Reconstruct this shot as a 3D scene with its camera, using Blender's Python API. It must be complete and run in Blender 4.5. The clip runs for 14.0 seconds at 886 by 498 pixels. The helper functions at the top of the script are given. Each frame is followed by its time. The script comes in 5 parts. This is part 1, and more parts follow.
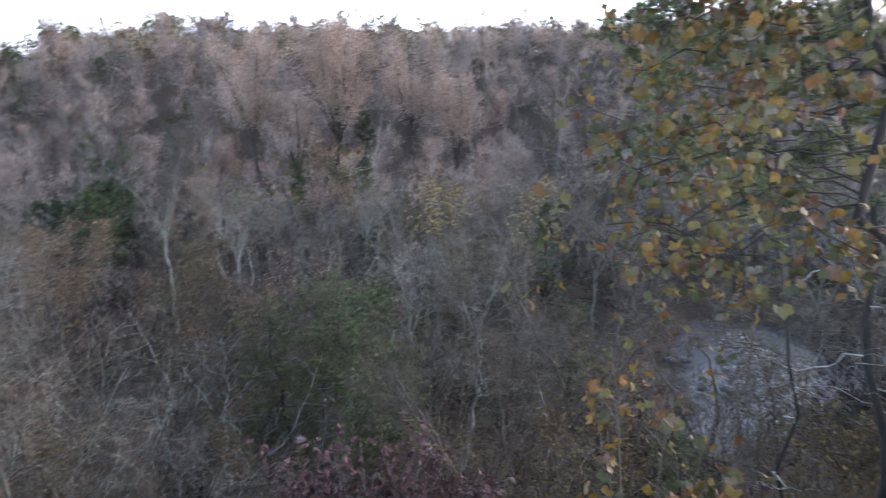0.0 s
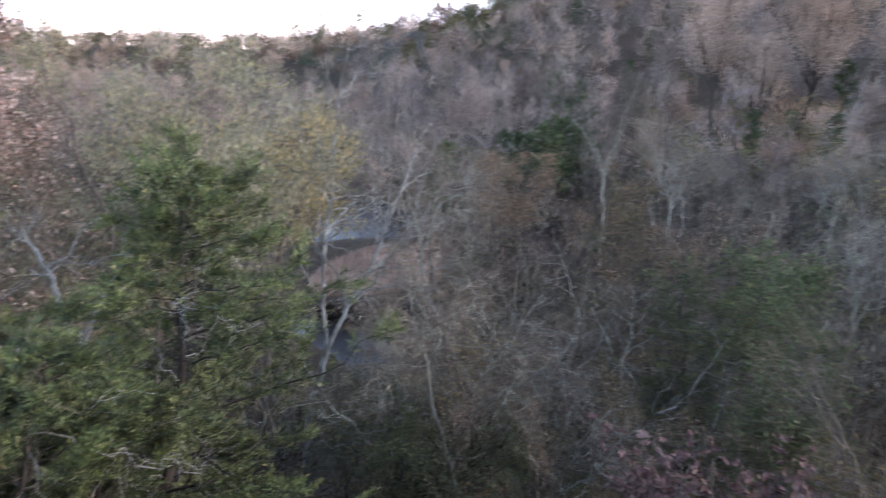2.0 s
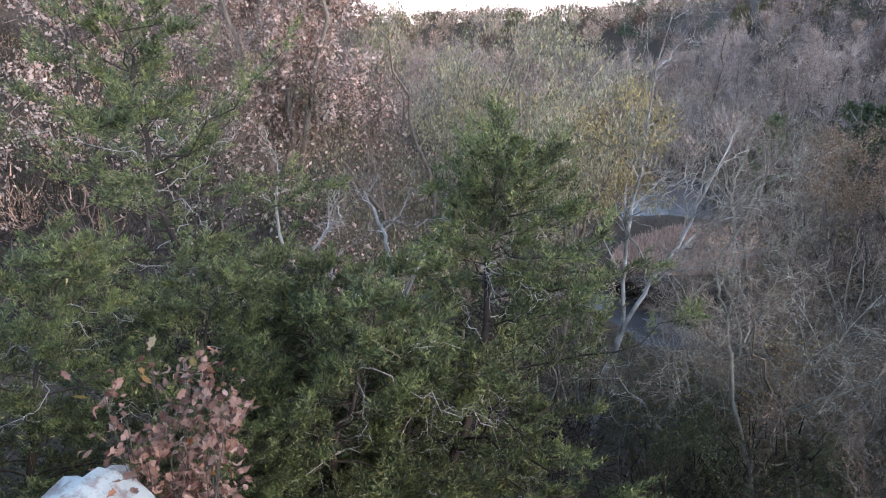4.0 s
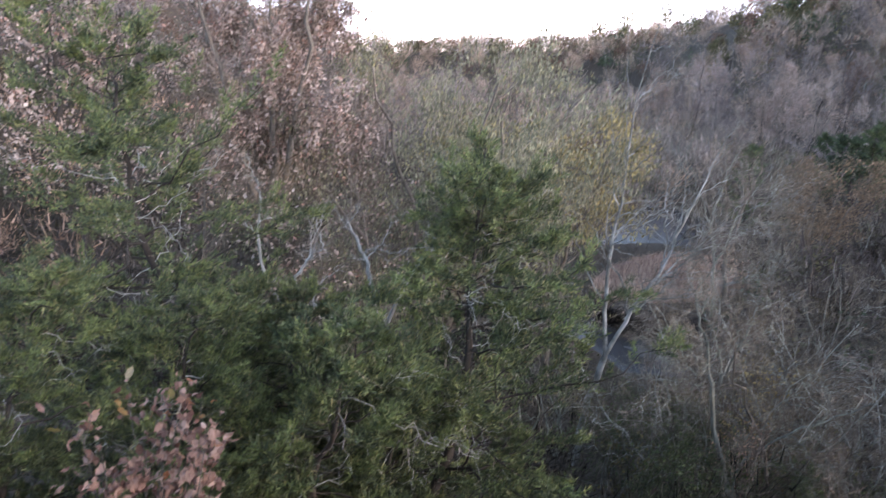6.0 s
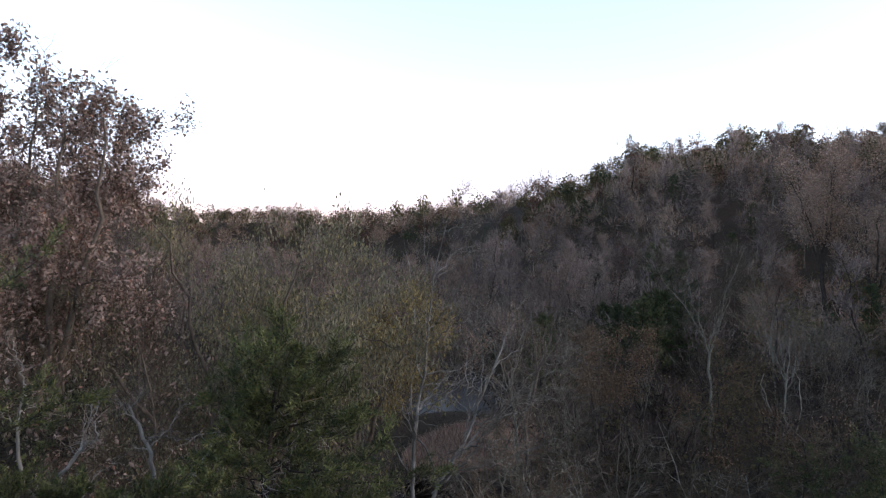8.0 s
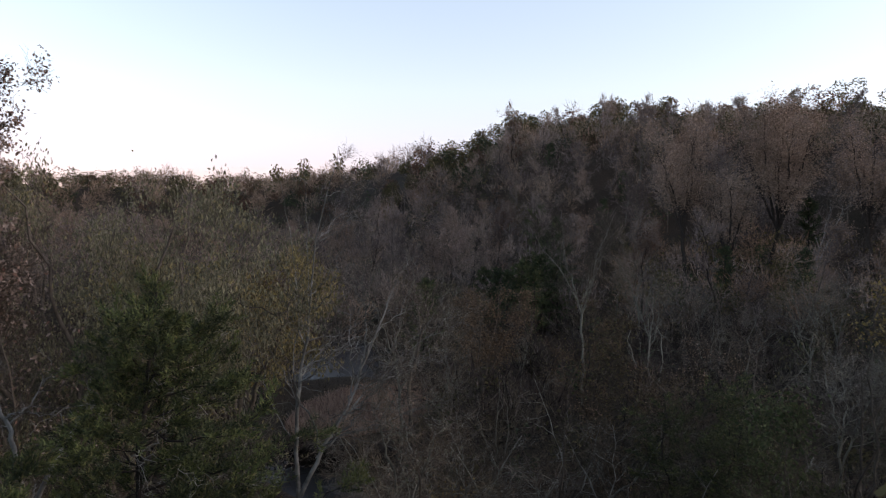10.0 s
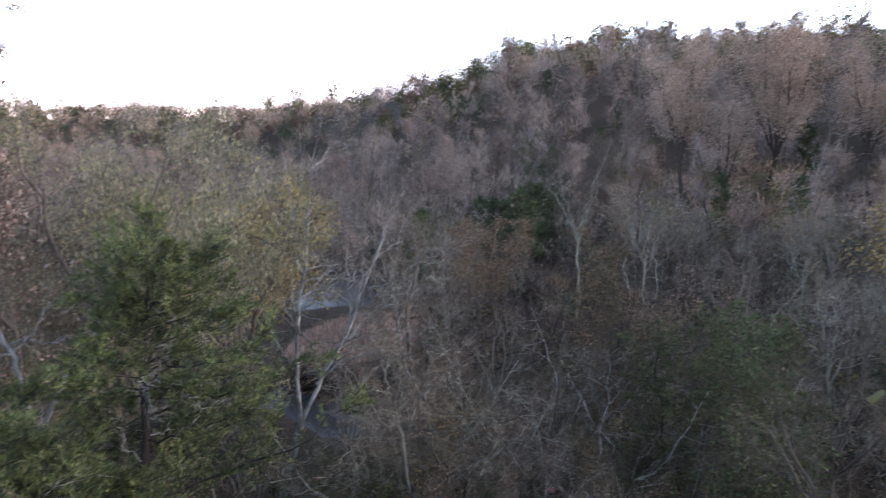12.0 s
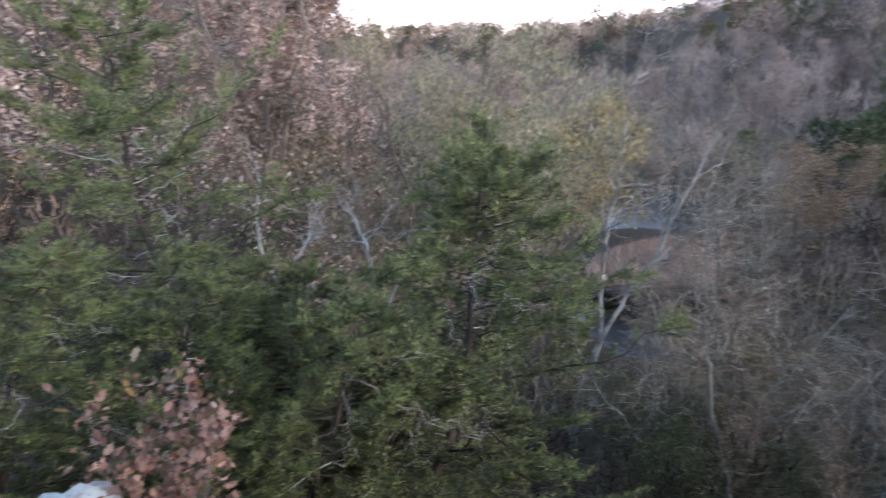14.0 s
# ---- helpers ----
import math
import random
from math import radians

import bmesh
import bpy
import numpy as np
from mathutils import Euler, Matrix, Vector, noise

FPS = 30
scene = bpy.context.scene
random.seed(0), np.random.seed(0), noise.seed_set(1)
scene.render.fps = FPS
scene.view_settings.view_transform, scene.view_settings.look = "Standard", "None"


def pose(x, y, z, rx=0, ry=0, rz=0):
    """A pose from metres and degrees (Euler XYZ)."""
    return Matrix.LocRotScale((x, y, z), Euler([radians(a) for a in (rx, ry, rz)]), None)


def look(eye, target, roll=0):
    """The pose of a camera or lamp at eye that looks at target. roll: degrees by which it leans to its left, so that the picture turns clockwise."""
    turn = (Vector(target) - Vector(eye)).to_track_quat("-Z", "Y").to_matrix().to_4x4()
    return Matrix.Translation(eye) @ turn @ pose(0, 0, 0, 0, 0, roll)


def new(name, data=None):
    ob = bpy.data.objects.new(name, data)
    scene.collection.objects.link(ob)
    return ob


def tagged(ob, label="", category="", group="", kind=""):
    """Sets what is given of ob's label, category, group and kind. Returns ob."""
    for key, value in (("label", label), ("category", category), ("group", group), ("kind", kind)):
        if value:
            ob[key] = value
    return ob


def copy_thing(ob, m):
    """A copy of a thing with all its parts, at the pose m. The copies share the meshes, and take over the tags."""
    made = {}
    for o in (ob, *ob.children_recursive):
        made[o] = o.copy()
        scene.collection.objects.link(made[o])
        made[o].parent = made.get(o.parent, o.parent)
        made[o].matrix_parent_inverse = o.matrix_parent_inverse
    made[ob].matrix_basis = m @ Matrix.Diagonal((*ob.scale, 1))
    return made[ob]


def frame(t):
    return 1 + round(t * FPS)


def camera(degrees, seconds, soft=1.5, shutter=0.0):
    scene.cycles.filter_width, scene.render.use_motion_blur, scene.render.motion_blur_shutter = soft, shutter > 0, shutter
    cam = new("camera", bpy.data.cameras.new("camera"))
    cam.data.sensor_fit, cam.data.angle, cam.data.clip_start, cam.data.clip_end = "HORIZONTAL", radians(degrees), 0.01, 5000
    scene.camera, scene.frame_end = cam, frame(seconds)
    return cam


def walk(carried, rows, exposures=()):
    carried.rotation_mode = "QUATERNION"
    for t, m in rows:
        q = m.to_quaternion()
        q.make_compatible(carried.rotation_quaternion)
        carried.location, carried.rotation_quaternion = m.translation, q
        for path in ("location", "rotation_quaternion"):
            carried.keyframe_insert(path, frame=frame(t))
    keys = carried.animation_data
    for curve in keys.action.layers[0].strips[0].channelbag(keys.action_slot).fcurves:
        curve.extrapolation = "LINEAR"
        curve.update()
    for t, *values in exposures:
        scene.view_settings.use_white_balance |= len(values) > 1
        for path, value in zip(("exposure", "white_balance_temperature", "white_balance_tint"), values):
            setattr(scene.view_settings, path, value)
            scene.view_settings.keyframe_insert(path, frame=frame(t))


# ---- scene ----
EYE = 15.0
cam = camera(64.0, 14.0, soft=1.15, shutter=0.4)
PATH = [
    (0.0, -0.000, -0.000, -0.000, 80.48, 1.88, -3.01),
    (0.5, 0.168, 0.209, 0.027, 79.50, -0.33, 6.23),
    (1.0, 0.236, 0.376, 0.049, 79.30, -0.38, 12.89),
    (1.5, 0.228, 0.533, 0.058, 77.51, -0.03, 18.94),
    (2.0, 0.245, 0.726, 0.005, 76.41, -0.94, 32.28),
    (2.5, 0.308, 0.826, -0.003, 75.17, 0.23, 40.34),
    (3.0, 0.400, 0.808, 0.086, 75.02, 0.58, 48.97),
    (3.5, 0.284, 0.718, 0.062, 74.34, 1.04, 54.50),
    (3.7, 0.261, 0.701, 0.053, 74.02, 0.91, 56.59),
    (5.8, 0.239, 0.686, 0.083, 75.20, 0.51, 56.52),
    (6.0, 0.247, 0.696, 0.092, 76.28, 0.25, 55.39),
    (6.5, 0.297, 0.766, 0.164, 80.66, 0.76, 51.36),
    (7.0, 0.354, 0.818, 0.235, 87.01, -0.36, 45.34),
    (7.2, 0.362, 0.823, 0.245, 88.84, -1.03, 43.73),
    (9.3, 0.469, 0.731, 0.168, 88.85, -0.26, 34.93),
    (9.5, 0.468, 0.732, 0.169, 88.26, -0.55, 33.49),
    (10.0, 0.471, 0.737, 0.170, 87.34, -0.59, 30.77),
    (10.5, 0.489, 0.733, 0.155, 86.94, -0.73, 28.88),
    (11.0, 0.494, 0.743, 0.129, 84.80, -0.30, 27.15),
    (11.5, 0.493, 0.747, 0.114, 82.87, -0.08, 26.55),
    (12.0, 0.447, 0.755, 0.099, 81.74, -0.13, 30.42),
    (12.5, 0.389, 0.740, 0.062, 79.99, 0.19, 37.83),
    (13.0, 0.311, 0.716, 0.031, 76.94, -0.38, 42.73),
    (13.5, 0.215, 0.672, 0.003, 76.01, -0.59, 46.09),
    (14.0, 0.116, 0.594, -0.000, 75.19, 0.28, 54.66),
]
EXPOSURES = [(0.0, 3.22, 7150, 22), (1.6, 3.25, 7100, 22), (3.7, 3.27, 7050, 21), (6.0, 3.2, 7050, 21), (6.6, 3.0, 7050, 22), (7.2, 2.35, 7150, 22), (9.4, 0.93, 8200, 22), (10.5, 1.38, 8000, 23), (11.0, 1.85, 7500, 23), (11.5, 2.4, 7350, 23), (12.2, 2.8, 7150, 23), (14.0, 3.17, 7050, 21)]
walk(cam, [(t, pose(x, y, EYE + z, rx, ry, rz)) for t, x, y, z, rx, ry, rz in PATH], EXPOSURES)

# ---- world, sun ----
SUN_EL, SUN_AZ = radians(19.0), radians(-66.0)
world = bpy.data.worlds.new("dusk_sky")
scene.world = world
world.use_nodes = True
wn = world.node_tree.nodes
wn.clear()
sky = wn.new("ShaderNodeTexSky")
sky.sky_type = "NISHITA"
sky.sun_disc = False
sky.sun_elevation = SUN_EL
sky.sun_rotation = -SUN_AZ
sky.air_density, sky.dust_density, sky.ozone_density = 1.0, 0.6, 1.0
bgn = wn.new("ShaderNodeBackground")
bgn.inputs["Strength"].default_value = 0.15
won = wn.new("ShaderNodeOutputWorld")
# a pink belt low over the horizon, opposite the sunken sun, and clear blue above it
wtc, wsep, wramp, wmix = wn.new("ShaderNodeTexCoord"), wn.new("ShaderNodeSeparateXYZ"), wn.new("ShaderNodeValToRGB"), wn.new("ShaderNodeMix")
wmix.data_type, wmix.blend_type = "RGBA", "MULTIPLY"
wmix.inputs[0].default_value = 1.0
for k, (p, c) in enumerate([(0.0, (0.58, 0.49, 0.78)), (0.07, (0.68, 0.61, 0.86)), (0.17, (0.92, 0.915, 0.99)), (0.35, (1.12, 1.13, 1.1)), (0.6, (0.5, 0.52, 0.5)), (1.0, (0.32, 0.33, 0.32))]):
    e = wramp.color_ramp.elements[k] if k < 2 else wramp.color_ramp.elements.new(p)
    e.position, e.color = p, (*c, 1)
world.node_tree.links.new(wtc.outputs["Generated"], wsep.inputs[0])
world.node_tree.links.new(wsep.outputs["Z"], wramp.inputs[0])
world.node_tree.links.new(sky.outputs[0], wmix.inputs[6])
world.node_tree.links.new(wramp.outputs[0], wmix.inputs[7])
world.node_tree.links.new(wmix.outputs[2], bgn.inputs[0])
world.node_tree.links.new(bgn.outputs[0], won.inputs[0])
sun_data = bpy.data.lights.new("sun", "SUN")
sun_data.energy, sun_data.angle, sun_data.color = 0.1, radians(40), (1.0, 0.86, 0.78)
sun = new("sun", sun_data)
sun_dir = Vector((-math.sin(SUN_AZ) * math.cos(SUN_EL), math.cos(SUN_AZ) * math.cos(SUN_EL), math.sin(SUN_EL)))
sun.matrix_world = look(sun_dir * 50, (0, 0, 0))


# ---- materials ----
def material(name, rough=0.8, spec=0.2):
    m = bpy.data.materials.new(name)
    m.use_nodes = True
    b = m.node_tree.nodes["Principled BSDF"]
    b.inputs["Roughness"].default_value = rough
    b.inputs["Specular IOR Level"].default_value = spec
    return m, m.node_tree.nodes, m.node_tree.links, b


def ramp_node(nodes, stops, mode="LINEAR"):
    r = nodes.new("ShaderNodeValToRGB")
    r.color_ramp.interpolation = mode
    e = r.color_ramp.elements
    while len(e) < len(stops):
        e.new(0.5)
    for k, (p, c) in enumerate(stops):
        e[k].position, e[k].color = p, (*c, 1)
    return r


def noise_node(nodes, links, scale, detail=6, source="Object", rough=0.6, stretch=None):
    tc = nodes.new("ShaderNodeTexCoord")
    n = nodes.new("ShaderNodeTexNoise")
    n.inputs["Scale"].default_value, n.inputs["Detail"].default_value, n.inputs["Roughness"].default_value = scale, detail, rough
    if stretch:
        mp = nodes.new("ShaderNodeMapping")
        mp.inputs["Scale"].default_value = stretch
        links.new(tc.outputs[source], mp.inputs[0])
        links.new(mp.outputs[0], n.inputs[0])
    else:
        links.new(tc.outputs[source], n.inputs[0])
    return n


def mix_node(nodes, links, a, b, fac, kind="MIX"):
    m = nodes.new("ShaderNodeMix")
    m.data_type, m.blend_type = "RGBA", kind
    for sock, v in ((m.inputs[6], a), (m.inputs[7], b), (m.inputs[0], fac)):
        if isinstance(v, (int, float)):
            sock.default_value = v
        elif isinstance(v, tuple):
            sock.default_value = (*v, 1)
        else:
            links.new(v, sock)
    return m.outputs[2]


def bark(name, dark, light, scale=6.0, patch=None, stretch=(1, 1, 0.25)):
    m, n, l, b = material(name, 0.9, 0.15)
    a = noise_node(n, l, scale, 8, stretch=stretch)
    col = ramp_node(n, [(0.3, dark), (0.7, light)])
    l.new(a.outputs[0], col.inputs[0])
    out = col.outputs[0]
    if patch:
        p = noise_node(n, l, 1.3, 3)
        pr = ramp_node(n, [(0.45, (0, 0, 0)), (0.6, (1, 1, 1))])
        l.new(p.outputs[0], pr.inputs[0])
        out = mix_node(n, l, out, patch, pr.outputs[0])
    rnd = n.new("ShaderNodeObjectInfo")
    rr = ramp_node(n, [(0, (0.7, 0.7, 0.7)), (1, (1.15, 1.12, 1.1))])
    l.new(rnd.outputs["Random"], rr.inputs[0])
    out = mix_node(n, l, out, rr.outputs[0], 1.0, "MULTIPLY")
    l.new(out, b.inputs["Base Color"])
    bump = n.new("ShaderNodeBump")
    bump.inputs["Strength"].default_value, bump.inputs["Distance"].default_value = 0.6, 0.03
    l.new(a.outputs[0], bump.inputs["Height"])
    l.new(bump.outputs[0], b.inputs["Normal"])
    return m


def foliage(name, island, whole=None, through_light=0.25, rough=0.6, spec=0.25, patch=0.6, lo=0.7, hi=1.22):
    """island: stops of colour told apart leaf by leaf; whole: stops of tint told apart tree by tree."""
    m, n, l, b = material(name, rough, spec)
    geo = n.new("ShaderNodeNewGeometry")
    r = ramp_node(n, island)
    l.new(geo.outputs["Random Per Island"], r.inputs[0])
    out = r.outputs[0]
    if whole:
        oi = n.new("ShaderNodeObjectInfo")
        w = ramp_node(n, whole)
        l.new(oi.outputs["Random"], w.inputs[0])
        out = mix_node(n, l, out, w.outputs[0], 1.0, "MULTIPLY")
    p = noise_node(n, l, patch, 3)
    pr = ramp_node(n, [(0.32, (lo, lo, lo * 1.02)), (0.68, (hi, hi * 0.97, hi * 0.93))])
    l.new(p.outputs[0], pr.inputs[0])
    out = mix_node(n, l, out, pr.outputs[0], 1.0, "MULTIPLY")
    l.new(out, b.inputs["Base Color"])
    if through_light:
        tr = n.new("ShaderNodeBsdfTranslucent")
        l.new(out, tr.inputs[0])
        mx = n.new("ShaderNodeMixShader")
        mx.inputs[0].default_value = through_light
        l.new(b.outputs[0], mx.inputs[1])
        l.new(tr.outputs[0], mx.inputs[2])
        l.new(mx.outputs[0], n["Material Output"].inputs[0])
    return m


def single_leaf(name, stops, rough=0.55):
    """Leaves that are objects of their own: colour by the object's random number, blotched."""
    m, n, l, b = material(name, rough, 0.3)
    oi = n.new("ShaderNodeObjectInfo")
    r = ramp_node(n, stops)
    l.new(oi.outputs["Random"], r.inputs[0])
    p = noise_node(n, l, 14, 5)
    pr = ramp_node(n, [(0.35, (0.55, 0.5, 0.45)), (0.6, (1.1, 1.08, 1.05))])
    l.new(p.outputs[0], pr.inputs[0])
    out = mix_node(n, l, r.outputs[0], pr.outputs[0], 1.0, "MULTIPLY")
    l.new(out, b.inputs["Base Color"])
    tr = n.new("ShaderNodeBsdfTranslucent")
    l.new(out, tr.inputs[0])
    mx = n.new("ShaderNodeMixShader")
    mx.inputs[0].default_value = 0.25
    l.new(b.outputs[0], mx.inputs[1])
    l.new(tr.outputs[0], mx.inputs[2])
    l.new(mx.outputs[0], n["Material Output"].inputs[0])
    return m


BARK_DARK = bark("dark_bark", (0.0225, 0.0195, 0.018), (0.0675, 0.0585, 0.0525))
BARK_GREY = bark("grey_bark", (0.0655, 0.058, 0.0502), (0.186, 0.165, 0.144))
BARK_PALE = bark("pale_lichened_bark", (0.095, 0.1, 0.085), (0.29, 0.295, 0.262))
BARK_SYCAMORE = bark("sycamore_bark", (0.088, 0.09, 0.086), (0.215, 0.224, 0.22), 3.0, patch=(0.31, 0.325, 0.32))
BARK_DEAD = bark("weathered_dead_wood", (0.17, 0.17, 0.165), (0.46, 0.465, 0.455), 9.0)
BARK_LICHEN = bark("lichen_crusted_bark", (0.1, 0.11, 0.1), (0.42, 0.44, 0.42), 9.0)
WHOLE_BARE = [(0.0, (0.45, 0.43, 0.42)), (0.3, (0.75, 0.72, 0.7)), (0.55, (0.85, 0.8, 0.64)), (0.75, (1.1, 0.93, 0.8)), (0.9, (1.3, 1.24, 1.2)), (1.0, (1.7, 1.66, 1.62))]
TWIG = foliage("bare_twigs", [(0, (0.0526, 0.0445, 0.0374)), (0.5, (0.099, 0.0821, 0.0704)), (1, (0.165, 0.146, 0.124))], WHOLE_BARE, 0.0, 0.8, 0.1)
TWIG_PALE = foliage("pale_twigs", [(0, (0.0957, 0.088, 0.0793)), (0.5, (0.164, 0.153, 0.141)), (1, (0.258, 0.245, 0.22))], WHOLE_BARE, 0.0, 0.8, 0.1)
TWIG_GREY = foliage("blue_grey_twigs", [(0, (0.082, 0.0792, 0.0699)), (0.5, (0.149, 0.143, 0.123)), (1, (0.239, 0.224, 0.186))], None, 0.0, 0.8, 0.1)
# pale bare crowns, lightened further in colour for the haze of distance
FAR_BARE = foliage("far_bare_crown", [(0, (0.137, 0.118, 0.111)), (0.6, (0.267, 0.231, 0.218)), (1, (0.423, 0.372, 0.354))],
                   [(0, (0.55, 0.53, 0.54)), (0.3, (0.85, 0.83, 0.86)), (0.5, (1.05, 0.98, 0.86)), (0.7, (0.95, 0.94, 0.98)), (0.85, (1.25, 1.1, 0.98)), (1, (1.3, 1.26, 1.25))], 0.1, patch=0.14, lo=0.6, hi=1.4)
# tan leaves, their colour likewise raised for distance haze
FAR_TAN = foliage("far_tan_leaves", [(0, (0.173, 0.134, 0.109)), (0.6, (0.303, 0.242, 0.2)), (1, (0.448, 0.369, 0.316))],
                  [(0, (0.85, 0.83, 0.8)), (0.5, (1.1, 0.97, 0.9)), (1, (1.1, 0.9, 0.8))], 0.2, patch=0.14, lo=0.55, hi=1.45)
FAR_RUST = foliage("far_rust_leaves", [(0, (0.0835, 0.0524, 0.0408)), (0.6, (0.15, 0.0919, 0.0685)), (1, (0.225, 0.144, 0.105))], [(0, (0.8, 0.8, 0.8)), (1, (1.2, 1.1, 1.0))], 0.2)
FAR_OLIVE = foliage("far_olive_leaves", [(0, (0.0557, 0.0557, 0.0326)), (0.6, (0.11, 0.107, 0.0566)), (1, (0.182, 0.159, 0.082))], [(0, (0.7, 0.75, 0.8)), (1, (1.2, 1.1, 0.9))], 0.2)
FAR_GREEN = foliage("far_evergreen", [(0, (0.026, 0.04, 0.025)), (0.6, (0.055, 0.08, 0.042)), (1, (0.1, 0.125, 0.06))], [(0, (0.8, 0.85, 0.9)), (1, (1.2, 1.15, 1.0))], 0.1)
CEDAR_FRESH = foliage("fresh_cedar_sprays", [(0, (0.046, 0.0672, 0.0313)), (0.5, (0.107, 0.14, 0.0578)), (0.9, (0.17, 0.198, 0.0781)), (1, (0.205, 0.182, 0.0894))], None, 0.15, patch=2.0, lo=0.65, hi=1.3)
CEDAR = foliage("cedar_sprays", [(0, (0.0232, 0.0342, 0.02)), (0.5, (0.0615, 0.0831, 0.0428)), (0.9, (0.112, 0.138, 0.0625)), (0.97, (0.167, 0.178, 0.0784)), (1, (0.191, 0.146, 0.0852))], None, 0.12, patch=1.6, lo=0.55, hi=1.35)
OAK_LEAF = foliage("dry_oak_leaves", [(0, (0.152, 0.107, 0.0918)), (0.5, (0.294, 0.23, 0.204)), (0.85, (0.437, 0.367, 0.337)), (1, (0.304, 0.153, 0.122))], None, 0.25)
SYC_LEAF = foliage("fading_olive_leaves", [(0, (0.104, 0.102, 0.0692)), (0.5, (0.178, 0.177, 0.119)), (0.85, (0.279, 0.279, 0.195)), (1, (0.287, 0.251, 0.115))], None, 0.25)
SYC_GOLD = foliage("olive_and_golden_leaves", [(0, (0.122, 0.108, 0.06)), (0.4, (0.205, 0.187, 0.108)), (0.7, (0.256, 0.214, 0.085)), (1, (0.37, 0.31, 0.155))], None, 0.25)
GOLD_LEAF = foliage("golden_leaves", [(0, (0.166, 0.1184, 0.0436)), (0.5, (0.2872, 0.2124, 0.0764)), (1, (0.3824, 0.3144, 0.1512))], None, 0.25)
FAR_OCHRE = foliage("brown_ochre_leaves", [(0, (0.09, 0.065, 0.045)), (0.5, (0.17, 0.12, 0.08)), (1, (0.26, 0.19, 0.13))], None, 0.2)
SAPLING_LEAF = foliage("pale_green_leaves", [(0, (0.0404, 0.0606, 0.0275)), (0.6, (0.0767, 0.106, 0.0459)), (1, (0.126, 0.159, 0.0832))], None, 0.3)
OCHRE_LEAF = foliage("ochre_leaves", [(0, (0.0612, 0.0448, 0.0204)), (0.5, (0.136, 0.096, 0.0374)), (1, (0.218, 0.16, 0.068))], None, 0.25)
PEACH_LEAF = foliage("peach_leaves", [(0, (0.2, 0.14, 0.115)), (0.5, (0.36, 0.27, 0.23)), (1, (0.48, 0.38, 0.33))], None, 0.25)
GREEN_LEAF = foliage("honeysuckle_green_leaves", [(0, (0.032, 0.048, 0.024)), (0.6, (0.068, 0.096, 0.04)), (1, (0.136, 0.16, 0.072))], None, 0.25)
COTTON_LEAF = foliage("cottonwood_leaves", [(0, (0.218, 0.155, 0.115)), (0.5, (0.368, 0.27, 0.213)), (1, (0.529, 0.402, 0.328))], None, 0.25)
# near copy of the thicket twigs, shade among the stems darkened into the colour
THICKET_SHADED = foliage("thicket_twigs", [(0, (0.00714, 0.00596, 0.00539)), (0.6, (0.017, 0.0142, 0.0128)), (0.9, (0.0341, 0.0299, 0.0271)), (1, (0.0569, 0.0544, 0.0512))], None, 0.1, 0.85, 0.1)
# lighter copy of the thicket twigs, brighter by colour beyond 33 m
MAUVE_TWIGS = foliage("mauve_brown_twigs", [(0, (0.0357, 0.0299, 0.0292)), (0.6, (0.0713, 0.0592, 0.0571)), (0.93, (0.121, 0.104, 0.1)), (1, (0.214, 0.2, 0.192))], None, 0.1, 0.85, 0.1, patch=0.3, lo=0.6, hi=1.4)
BRUSH = foliage("brush", [(0, (0.0167, 0.0147, 0.0127)), (0.6, (0.0368, 0.0318, 0.0268)), (0.85, (0.0638, 0.0571, 0.0468)), (1, (0.0435, 0.0435, 0.0167))], None, 0.1, 0.85, 0.1)
TULIP = single_leaf("tulip_tree_leaf", [(0, (0.0615, 0.0722, 0.0344)), (0.2, (0.107, 0.111, 0.0533)), (0.4, (0.18, 0.139, 0.041)), (0.6, (0.23, 0.139, 0.0287)), (0.78, (0.197, 0.0902, 0.0287)), (0.88, (0.107, 0.0492, 0.0287)), (0.96, (0.164, 0.115, 0.0656)), (1, (0.246, 0.246, 0.205))])
BUSH_LEAF = single_leaf("dry_bush_leaf", [(0, (0.0952, 0.0478, 0.0393)), (0.4, (0.212, 0.122, 0.0952)), (0.75, (0.351, 0.224, 0.181)), (0.88, (0.287, 0.106, 0.0425)), (0.95, (0.128, 0.139, 0.0478)), (1, (0.425, 0.308, 0.265))])
RED_LEAF = single_leaf("russet_leaf", [(0, (0.0534, 0.0257, 0.0285)), (0.5, (0.101, 0.054, 0.054)), (0.85, (0.167, 0.101, 0.0951)), (1, (0.216, 0.15, 0.144))])


# ---- geometry helpers ----
UP = np.array([0.0, 0.0, 1.0])


def unit(v):
    return v / (np.linalg.norm(v, axis=-1, keepdims=True) + 1e-9)


